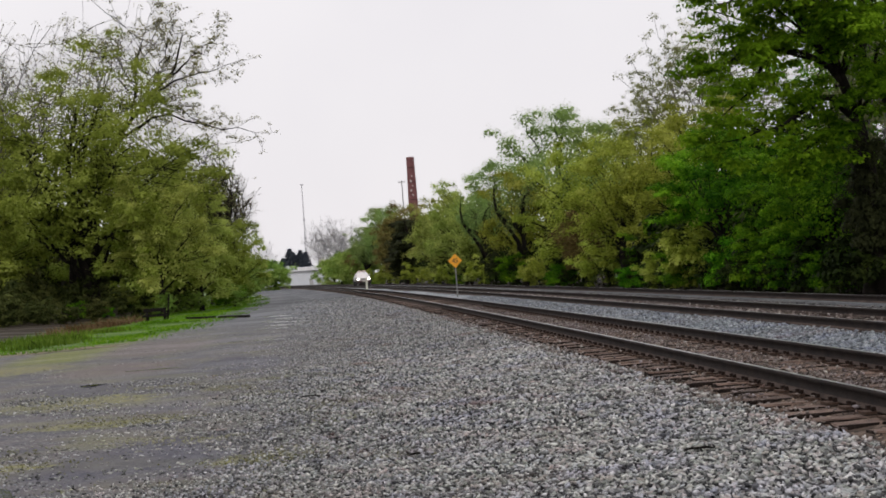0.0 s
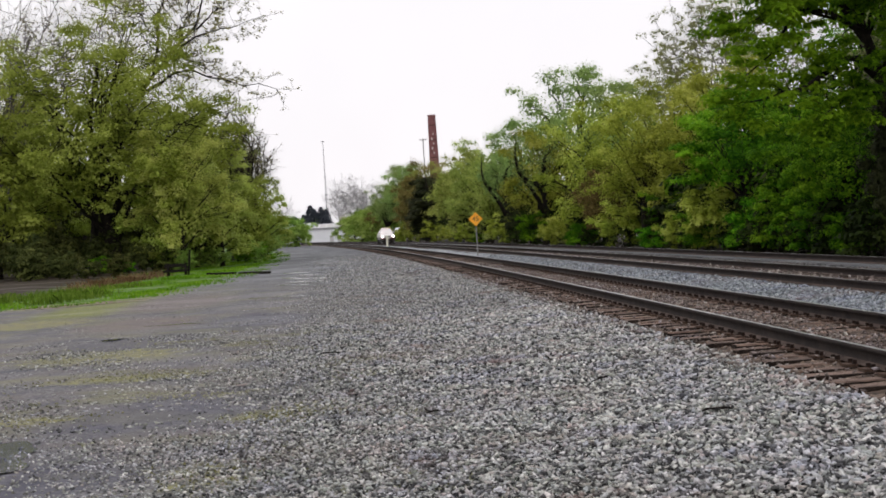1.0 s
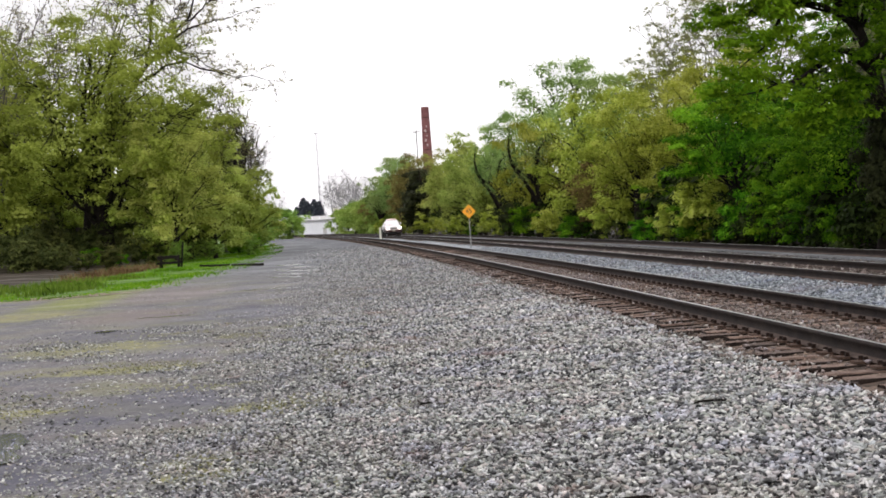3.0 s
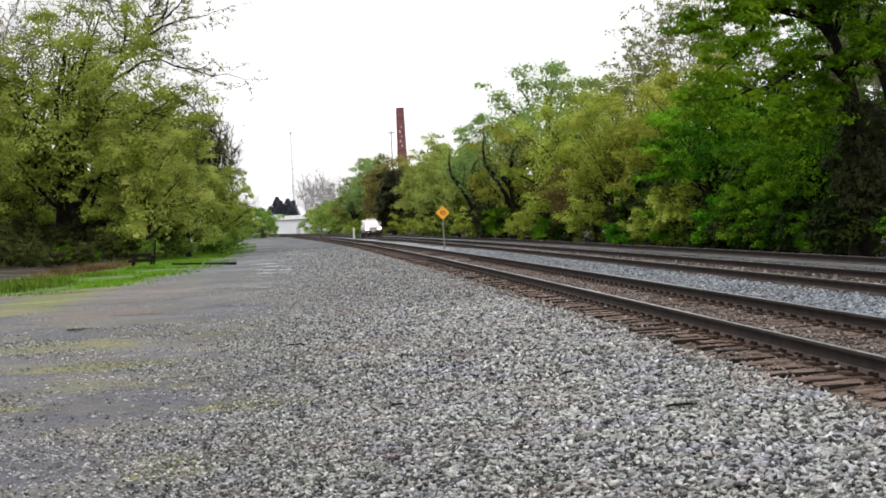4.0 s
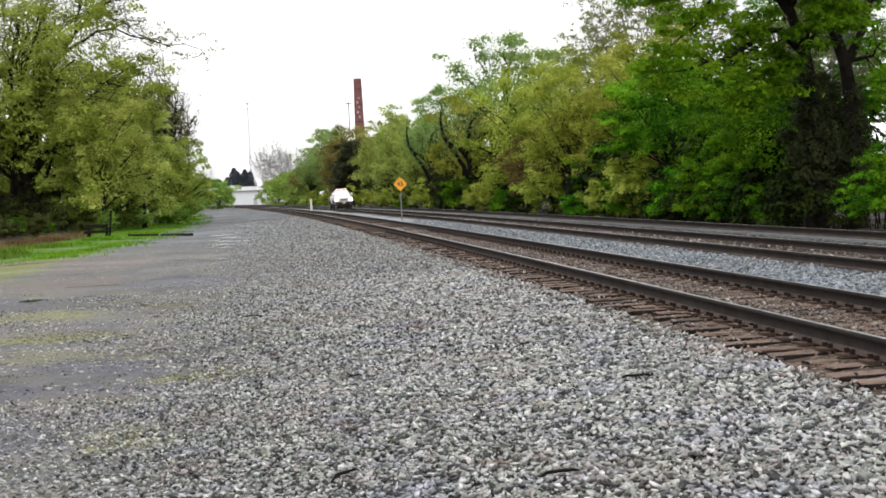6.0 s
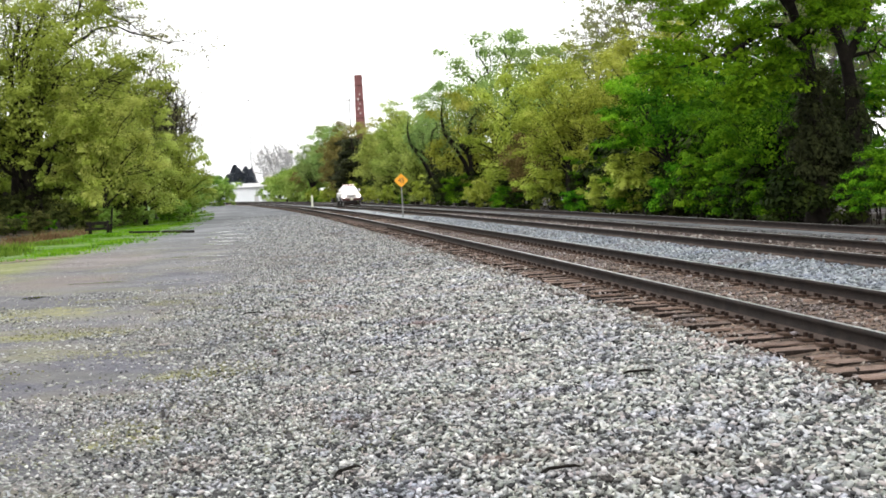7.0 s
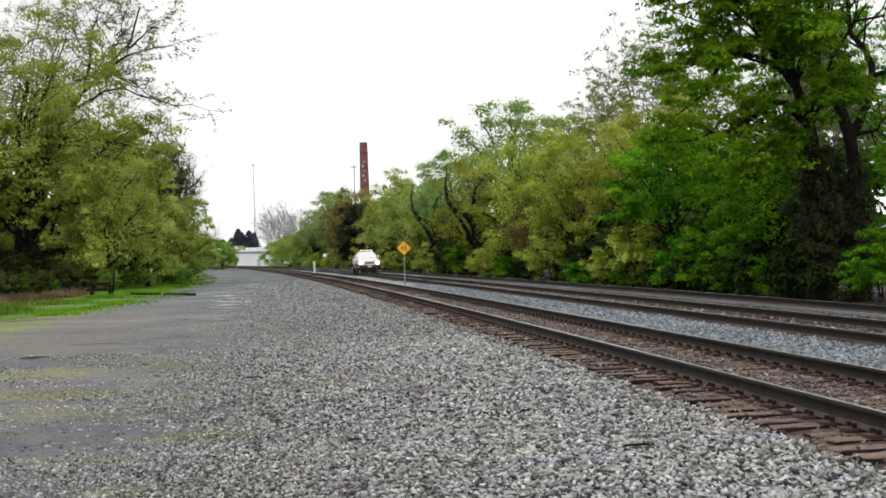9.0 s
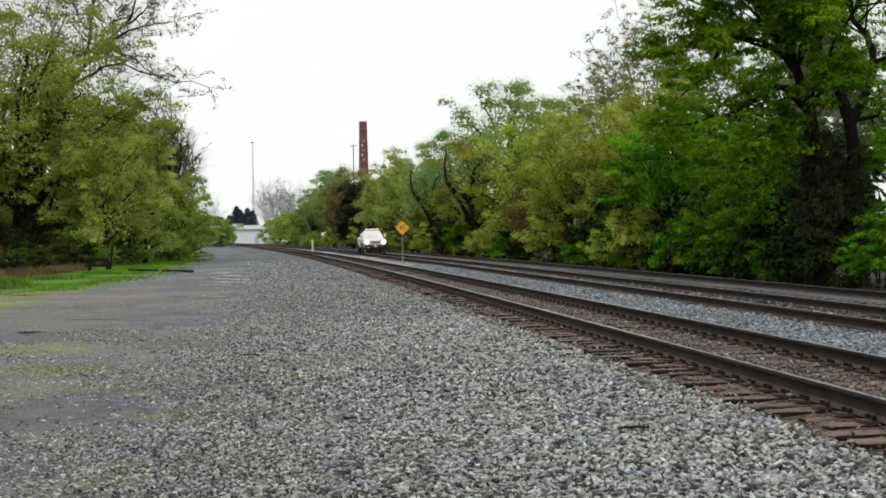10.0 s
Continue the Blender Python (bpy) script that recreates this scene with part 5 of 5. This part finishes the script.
def make_sign():
    p = along(78.5, 2.83)
    ob = thing("speed_sign", at(p.x, p.y, 0.06, 0), "orange diamond speed sign with black numerals on a thin steel post", "sign")
    part("post", rod_bm(0.035, 0.03, 2.25, 10, (0, 0, 1.07)), M_STEEL, ob, "thin grey steel post")
    d = Matrix.Rotation(radians(45), 3, "Y")
    rim = part("panel", box_bm((0.52, 0.012, 0.52), (0, -0.045, 1.94), 0.02, d), M_SIGN, ob, "orange diamond panel")
    me = text_mesh("45", 0.33)
    me.materials.append(M_SIGN_BLACK)
    t = part("numerals", me, None, rim, "black numerals")
    t.matrix_basis = Matrix.Translation((0, -0.058, 1.94)) @ pose(0, 0, 0, 90, 0, 0)
    for z in (1.79, 2.09):
        part("bolt", rod_bm(0.012, 0.012, 0.02, 8, (0, -0.055, z), "Y"), M_STEEL, ob)


make_sign()


def make_post():
    p = along(160, 2.95)
    ob = thing("marker_post", at(p.x, p.y, 0.09, 6), "white painted marker post between the tracks", "post")
    part("shaft", box_bm((0.21, 0.10, 1.2), (0, 0, 0.58), 0.015), M_POST_WHITE, ob)
    part("cap", box_bm((0.24, 0.13, 0.05), (0, 0, 1.2), 0.015), M_POST_WHITE, ob)


make_post()


# ---- hi-rail truck ----
def loft(sections, closed=True):
    """A body through cross-sections: lists of points of equal length."""
    bm = bmesh.new()
    rings = [[bm.verts.new(p) for p in s] for s in sections]
    n = len(rings[0])
    for a, b in zip(rings, rings[1:]):
        for i in range(n):
            bm.faces.new((a[i], a[(i + 1) % n], b[(i + 1) % n], b[i]))
    if closed:
        bm.faces.new(list(reversed(rings[0])))
        bm.faces.new(rings[-1])
    bmesh.ops.recalc_face_normals(bm, faces=bm.faces)
    return bm


def ring(y, w, z0, z1, r=0.1, tw=None):
    """A rounded outline across the vehicle at y: width w at the foot and tw at the top."""
    tw = w if tw is None else tw
    h = z1 - z0
    pts = []
    for sx in (1, -1):
        side = [(w / 2 - r * 0.5, z0), (w / 2, z0 + r), (w / 2, z0 + h * 0.5), (tw / 2, z1 - r), (tw / 2 - r, z1)]
        if sx < 0:
            side = side[::-1]
        pts += [(sx * x, y, z) for x, z in side]
    return pts


def make_truck():
    ob = thing("rail_inspection_truck", Matrix(), "white pickup truck with lit headlights running on the rails", "truck")
    # the nose looks along -y; z = 0 is the rail head
    part("body", loft([ring(-2.62, 1.66, 0.52, 0.98, 0.10), ring(-2.52, 1.86, 0.46, 1.08, 0.10), ring(-2.2, 1.94, 0.42, 1.14, 0.08), ring(-1.25, 1.97, 0.42, 1.20, 0.08),
                              ring(0.9, 1.98, 0.42, 1.24, 0.08), ring(2.8, 1.96, 0.45, 1.26, 0.08), ring(2.9, 1.90, 0.50, 1.22, 0.08)]), M_WHITE, ob)
    part("cab", loft([ring(-1.32, 1.76, 1.16, 1.24, 0.03, 1.70), ring(-0.62, 1.78, 1.16, 1.78, 0.08, 1.42), ring(-0.2, 1.80, 1.16, 1.86, 0.10, 1.40), ring(0.75, 1.80, 1.16, 1.85, 0.10, 1.40), ring(1.05, 1.76, 1.16, 1.26, 0.03, 1.66)]), M_WHITE, ob, "white cab with a rounded roof")
    ws = bmesh.new()
    q = [ws.verts.new(p) for p in ((-0.76, -1.22, 1.28), (0.76, -1.22, 1.28), (0.63, -0.655, 1.74), (-0.63, -0.655, 1.74))]
    ws.faces.new(q)
    bmesh.ops.solidify(ws, geom=ws.faces[:], thickness=0.02)
    part("windscreen", ws, M_GLASS, ob, "slanted windscreen reflecting the sky")
    for sx in (-1, 1):
        w2 = bmesh.new()
        w2.faces.new([w2.verts.new(p) for p in ((sx * 0.905, -0.85, 1.28), (sx * 0.905, 0.7, 1.28), (sx * 0.735, 0.6, 1.74), (sx * 0.735, -0.45, 1.74))])
        bmesh.ops.solidify(w2, geom=w2.faces[:], thickness=0.02)
        part("side_window", w2, M_GLASS, ob, "dark side window")
        mir = part("mirror", box_bm((0.15, 0.12, 0.26), (sx * 1.05, -0.85, 1.42), 0.04), M_WHITE, ob, "white door mirror")
        part("mirror_arm", box_bm((0.12, 0.04, 0.04), (sx * 0.94, -0.85, 1.34), 0.01), M_BLACK, mir)
        lamp = part("headlight", box_bm((0.26, 0.08, 0.20), (sx * 0.75, -2.61, 0.88), 0.06), M_LAMP, ob, "bright lit headlight")
        part("bezel", box_bm((0.32, 0.05, 0.25), (sx * 0.75, -2.58, 0.88), 0.05), M_STEEL, lamp)
        part("fog_lamp", rod_bm(0.07, 0.07, 0.06, 14, (sx * 0.60, -2.75, 0.52), "Y"), M_LAMP, ob, "small lit lamp in the bumper")
        part("turn_lamp", box_bm((0.09, 0.05, 0.18), (sx * 0.92, -2.55, 0.86), 0.02), M_BEACON, ob, "amber turn lamp")
        for y in (-1.75, 1.75):
            wheel = thing_part("wheel", ob, (sx * 0.80, y, 0.36))
            part("tyre", tyre_bm(0.37, 0.24), M_RUBBER, wheel, "black rubber tyre")
            part("rim", rod_bm(0.20, 0.20, 0.25, 18, (0, 0, 0), "X"), M_STEEL, wheel, "grey steel rim")
            part("arch", arch_bm(sx), M_BLACK, ob, "dark wheel arch").matrix_basis = Matrix.Translation((sx * 0.94, y, 0.40))
        for y in (-2.55, 2.75):
            gw = thing_part("guide_wheel", ob, (sx * 0.7525, y, 0.13))
            part("tread", rod_bm(0.13, 0.13, 0.09, 18, (0, 0, 0), "X"), M_STEEL, gw)
            part("flange", rod_bm(0.16, 0.16, 0.03, 18, (-sx * 0.055, 0, 0), "X"), M_PLATE, gw)
    for y in (-2.55, 2.75):
        part("guide_axle", rod_bm(0.04, 0.04, 1.5, 10, (0, y, 0.13), "X"), M_PLATE, ob)
        part("guide_frame", box_bm((0.9, 0.12, 0.16), (0, y, 0.30), 0.02), M_BLACK, ob)
    part("bumper", box_bm((1.90, 0.18, 0.22), (0, -2.70, 0.55), 0.05), M_BUMPER, ob, "dark red-brown front bumper")
    grille = part("grille", box_bm((0.80, 0.05, 0.22), (0, -2.61, 0.86), 0.03), M_GRILLE, ob, "grey front grille")
    for z in (0.79, 0.86, 0.93):
        part("grille_bar", box_bm((0.78, 0.03, 0.025), (0, -2.645, z), 0.006), M_STEEL, grille)
    part("plate", box_bm((0.32, 0.02, 0.16), (0, -2.80, 0.55), 0.01), M_POST_WHITE, ob, "pale front plate")
    part("underframe", box_bm((1.0, 4.9, 0.16), (0, 0.1, 0.40), 0.03), M_BLACK, ob)
    bar = part("light_bar", box_bm((1.15, 0.22, 0.05), (0, -0.1, 1.89), 0.02), M_BLACK, ob, "roof light bar")
    for x in (-0.45, -0.15, 0.15, 0.45):
        part("beacon", box_bm((0.22, 0.20, 0.09), (x, -0.1, 1.955), 0.03), M_BEACON, bar, "lit amber beacon")
    part("bed_rack", box_bm((1.8, 0.06, 0.06), (0, 1.3, 1.62), 0.015), M_BLACK, ob)
    for x in (-0.86, 0.86):
        part("rack_post", box_bm((0.06, 0.06, 0.42), (x, 1.3, 1.42), 0.012), M_BLACK, ob)
    for x in (-0.33, 0.33):
        wip = box_bm((0.5, 0.015, 0.02), (x, -1.22, 1.31), 0.004)
        part("wiper", wip, M_BLACK, ob)
    # a narrow body with a low roofline
    for o in ob.children_recursive:
        if o.type == "MESH" and not o.parent.name.startswith(("wheel", "guide_wheel")) and not o.name.startswith("arch"):
            for v in o.data.vertices:
                if v.co.z > 0.5:
                    v.co.z = 0.5 + (v.co.z - 0.5) * 0.90
                v.co.x *= 0.86
    return ob


def thing_part(name, parent, p):
    ob = new(name)
    ob.parent = parent
    ob.matrix_basis = Matrix.Translation(p)
    return ob


def tyre_bm(r, w):
    bm = bmesh.new()
    prof = [(-w / 2, r * 0.56), (-w / 2, r * 0.86), (-w * 0.38, r * 0.98), (0, r), (w * 0.38, r * 0.98), (w / 2, r * 0.86), (w / 2, r * 0.56)]
    n = 28
    rings = [[bm.verts.new((x, q * math.cos(2 * math.pi * i / n), q * math.sin(2 * math.pi * i / n))) for x, q in prof] for i in range(n)]
    for i in range(n):
        a, b = rings[i], rings[(i + 1) % n]
        for j in range(len(prof) - 1):
            bm.faces.new((a[j], a[j + 1], b[j + 1], b[j]))
    bmesh.ops.recalc_face_normals(bm, faces=bm.faces)
    return bm


def arch_bm(sx):
    bm = bmesh.new()
    n = 14
    rows = []
    for i in range(n + 1):
        a = math.pi * i / n
        rows.append([bm.verts.new((x, q * math.cos(a), q * math.sin(a))) for x, q in ((0.02 * sx, 0.42), (0.06 * sx, 0.42), (0.06 * sx, 0.47), (0.02 * sx, 0.47))])
    for a, b in zip(rows, rows[1:]):
        for j in range(4):
            bm.faces.new((a[j], a[(j + 1) % 4], b[(j + 1) % 4], b[j]))
    bmesh.ops.recalc_face_normals(bm, faces=bm.faces)
    return bm


TRUCK = make_truck()


# ---- picnic table in the grass ----
def make_table():
    ob = thing("picnic_table", at(-18.3, 80.8, -0.06, 8, 0.84, 1.1), "dark weathered wooden picnic table standing in the grass", "table")
    for i in range(4):
        part("plank", box_bm((1.5, 0.17, 0.045), (0, -0.27 + 0.18 * i, 0.75), 0.008), M_WOOD, ob)
    for y in (-0.62, 0.62):
        part("bench_plank", box_bm((1.55, 0.28, 0.13), (0, y, 0.36), 0.008), M_WOOD, ob)
    part("apron", box_bm((1.4, 0.04, 0.14), (0, -0.32, 0.66), 0.006), M_WOOD, ob)
    for x in (-0.55, 0.55):
        part("crossbar", box_bm((0.05, 1.5, 0.09), (x, 0, 0.38), 0.008), M_WOOD, ob)
        for sy in (-1, 1):
            part("leg", box_bm((0.11, 0.12, 0.95), (x + 0.05, sy * 0.42, 0.36), 0.008, Matrix.Rotation(sy * radians(28), 3, "X")), M_WOOD, ob)
    ob2 = thing("fence_stake", at(-17.75, 81.4, 0.02, 0), "dark leaning stake beside the picnic table", "stake")
    part("stake", box_bm((0.09, 0.09, 1.35), (0.05, 0, 0.66), 0.012, Matrix.Rotation(radians(6), 3, "Y")), M_WOOD, ob2)


make_table()


def make_debris():
    rnd = random.Random(8)
    # dark bars added in place of the shadow line along the ditch
    for (s0, o0), (s1, o1) in (((80.0, -11.1), (77.2, -9.6)), ((76.8, -9.3), (74.0, -7.8))):
        p, q = along(s0, o0), along(s1, o1)
        d = q - p
        ob = thing("old_timber", at((p.x + q.x) / 2, (p.y + q.y) / 2, 0.0, math.degrees(math.atan2(d.y, d.x))), "dark bar standing in for a shadowed ditch edge along the grass", "timber", "timbers by the road")
        bm = box_bm((d.length, 0.24, 0.14), (0, 0, 0.04), 0.02)
        for v in bm.verts:
            v.co.z += rnd.uniform(-0.015, 0.015)
        part("dark_bar", bm, M_WOOD, ob)
    for s, o, ln, turn in ((8.0, -3.1, 0.28, 20), (20.5, -4.87, 0.34, 8), (8.5, -4.22, 0.3, 60), (13.0, -3.92, 0.16, 30), (11.5, -1.83, 0.3, 5), (14.5, -2.2, 0.2, 50), (17, -3.1, 0.24, 100)):
        p = along(s, o, float(level(o)))
        ob = thing("wood_splinter", at(p.x, p.y, p.z, turn), "dark splinter of tie wood lying on the gravel", "wood splinter", "splinters on the gravel")
        V, F = [], []
        tube([(-ln / 2, 0, 0.02), (-ln / 4, 0.012, 0.045), (ln / 4, -0.008, 0.05), (ln / 2, 0.01, 0.03)], [0.004, 0.010, 0.009, 0.003], 5, V, F)
        part("shard", mesh_np("shard", np.array(V), np.array(F), M_WOOD), None, ob)
    p = along(17.0, -5.82, 0.0)
    ob = thing("pale_stone", at(p.x, p.y, 0, 30), "single large pale stone on the gravel road", "stone")
    v = SHAPES[3] * np.array((0.16, 0.10, 0.07)) + np.array((0, 0, 0.025))
    part("stone", mesh_np("stone", v, STONE_F, M_MORTAR), None, ob)
    p = along(27.0, -0.95, 0.0)
    ob = thing("pale_stone", at(p.x, p.y, 0.05, 30), "pale broken stone beside the tie ends", "stone")
    v = SHAPES[5] * np.array((0.22, 0.15, 0.14)) + np.array((0, 0, 0.05))
    part("stone", mesh_np("stone", v, STONE_F, M_MORTAR), None, ob)


make_debris()


# ---- far end: stack, mast, pole, shed ----
def polar(az, d):
    return d * math.sin(radians(az)), d * math.cos(radians(az))


def make_stack():
    x, y = polar(-2.925, 520)
    ob = thing("factory_chimney", at(x, y, 0), "tall tapering red brick factory chimney", "chimney")
    n = 24
    bm = bmesh.new()
    prof = [(2.3, -1), (1.95, 10), (1.62, 25), (1.36, 38.6), (1.33, 40.6), (1.0, 40.6), (1.0, 38)]
    rings = [[bm.verts.new((r * math.cos(2 * math.pi * i / n), r * math.sin(2 * math.pi * i / n), z)) for i in range(n)] for r, z in prof]
    for a, b in zip(rings, rings[1:]):
        for i in range(n):
            bm.faces.new((a[i], a[(i + 1) % n], b[(i + 1) % n], b[i]))
    part("shaft", bm, M_BRICK, ob)
    for i, z in enumerate((34.0, 32.4, 30.8, 29.2, 27.6)):
        r = 1.36 + (38.6 - z) * 0.0191
        w = (0.35, 0.55, 0.3, 0.5, 0.4)[i]
        part("pale_mark", box_bm((w, 0.06, (0.7, 1.0, 0.6, 0.9, 0.8)[i]), (0.25 * (-1) ** i, -r + 0.02, z), 0.01, Matrix.Rotation(radians((12, -20, 8, 25, -10)[i]), 3, "Y")), M_MORTAR, ob, "faded white painted mark")
    for z in (20, 26, 32, 37):
        r = 1.36 + (38.6 - z) * 0.0191 + 0.03
        part("band", rod_bm(r, r, 0.16, 24, (0, 0, z)), M_PLATE, ob, "iron band")


make_stack()


def make_pole():
    x, y = polar(-3.30, 420)
    ob = thing("utility_pole", at(x, y, 0, 10), "far grey utility pole with a crossarm", "pole")
    part("shaft", rod_bm(0.22, 0.14, 27, 10, (0, 0, 13.4)), M_STEEL, ob)
    part("crossarm", box_bm((1.9, 0.16, 0.2), (0, 0, 26.4), 0.02), M_BARK_GREY, ob)
    for sx in (-0.8, 0.8):
        part("insulator", rod_bm(0.09, 0.07, 0.3, 8, (sx, 0, 26.6)), M_STEEL, ob)


make_pole()


def make_mast():
    x, y = polar(-7.05, 700)
    ob = thing("radio_mast", at(x, y, 0, 20), "thin pale lattice radio mast in the distance", "mast")
    H = 45.0
    for i in range(3):
        a = 2 * math.pi * i / 3
        V, F = [], []
        tube([(1.0 * math.cos(a), 1.0 * math.sin(a), -0.5), (0.25 * math.cos(a), 0.25 * math.sin(a), H * 0.62), (0.16 * math.cos(a), 0.16 * math.sin(a), H)], [0.2, 0.10, 0.06], 5, V, F)
        part("leg", mesh_np("leg", np.array(V), np.array(F), M_MAST), None, ob)
    V, F = [], []
    for k in range(30):
        z0, z1 = H * k / 30, H * (k + 1) / 30
        w0, w1 = (np.interp(z, [0, H * 0.62, H], [1.0, 0.25, 0.16]) for z in (z0, z1))
        for i in range(3):
            a, b = 2 * math.pi * i / 3, 2 * math.pi * (i + 1) / 3
            tube([(w0 * math.cos(a), w0 * math.sin(a), z0), (w1 * math.cos(b), w1 * math.sin(b), z1)], [0.06, 0.06] if z0 < H * 0.48 else [0.02, 0.02], 3, V, F)
    tagged(part("lattice", mesh_np("lattice", np.array(V), np.array(F), M_MAST), None, ob), kind="stuff")
    for z, w in ((H * 0.46, 1.6), (H * 0.64, 1.1), (H, 1.5)):
        part("antenna", box_bm((w, w * 0.5, 0.5), (0, 0, z), 0.1), M_MAST, ob)


make_mast()


def make_shed():
    x, y = polar(-7.0, 395)
    ob = thing("warehouse", at(x, y, 0, 7), "low white metal warehouse at the end of the line", "building")
    W, D, H = 34.0, 20.0, 3.7
    part("wall", box_bm((W, D, H), (0, 10, H / 2), 0.05), M_METAL_WHITE, ob, "white ribbed metal wall")
    # a shallow roof rises towards the back, a low parapet closes it
    sec = lambda x: [(x, -0.3, H + 0.02), (x, -0.3, H + 0.2), (x, 9, H + 1.25), (x, 21, H + 0.2), (x, 21, H + 0.02)]
    part("roof", loft([sec(-W / 2 - 0.3), sec(W / 2 + 0.3)]), M_ROOF, ob, "pale grey sheet roof")
    for i in range(18):
        part("roof_seam", loft([[(-W / 2 + 1 + 1.9 * i + dx, yy, zz + dz) for dx, dz in ((-0.05, 0.0), (0.05, 0.0), (0.05, 0.07), (-0.05, 0.07))] for yy, zz in ((-0.28, H + 0.21), (8.9, H + 1.25))]), M_METAL_WHITE, ob)
    part("gutter", box_bm((W + 0.6, 0.22, 0.2), (0, -0.42, H + 0.08), 0.03), M_GUTTER, ob, "grey gutter along the eaves")
    for i in range(34):
        part("rib", box_bm((0.10, 0.05, H - 0.1), (-W / 2 + 0.5 + i, -0.03, H / 2), 0.0), M_METAL_WHITE, ob)
    part("stair_tower", box_bm((1.7, 4, 6.6), (3.6, 4, 3.3), 0.04), M_TOWER, ob, "cream tower block against the roof")
    part("rooftop_unit", box_bm((2.6, 3, 0.9), (-4.6, 5, H + 1.2), 0.04), M_METAL_WHITE, ob, "white rooftop unit")
    for dx in (0.4, 2.4):
        dr = part("dock_door", box_bm((1.0, 0.10, 1.6), (dx, -0.06, 0.8), 0.02), M_ROOF, ob, "grey dock door")
        part("frame", box_bm((1.2, 0.06, 0.12), (dx, -0.08, 1.68), 0.01), M_BLACK, dr)


make_shed()


# ---- what moves ----
TRUCK_WAY = [(0.0, 189.6), (1.0, 184.0), (2.0, 175.0), (2.5, 170.0), (4.0, 157.8), (5.0, 150.0), (5.5, 146.3), (7.0, 135.9), (7.5, 133.0), (8.0, 129.6), (8.5, 125.5), (9.0, 121.8), (9.5, 118.4), (10.0, 115.6)]


def motions():
    rows = []
    for t, s in TRUCK_WAY:
        p = along(s, TRACK_GAP + GAUGE / 2, RAIL_TOP)
        rows.append((t, Matrix.Translation(p) @ pose(0, 0, 0, 0, 0, heading(s))))
    walk(TRUCK, rows)
    for w in TRUCK.children:
        if w.name.startswith(("wheel", "guide_wheel")):
            r = 0.37 if w.name.startswith("wheel") else 0.13
            spin = []
            here = w.matrix_basis.translation.copy()
            # a turn of under 90 degrees from row to row
            n = int((TRUCK_WAY[0][1] - TRUCK_WAY[-1][1]) / r / 1.4) + 1
            for i in range(n + 1):
                t = 10.0 * i / n
                s = float(np.interp(t, [q[0] for q in TRUCK_WAY], [q[1] for q in TRUCK_WAY]))
                a = (TRUCK_WAY[0][1] - s) / r
                spin.append((t, Matrix.Translation(here) @ Matrix.Rotation(a, 4, "X")))
            walk(w, spin)


motions()
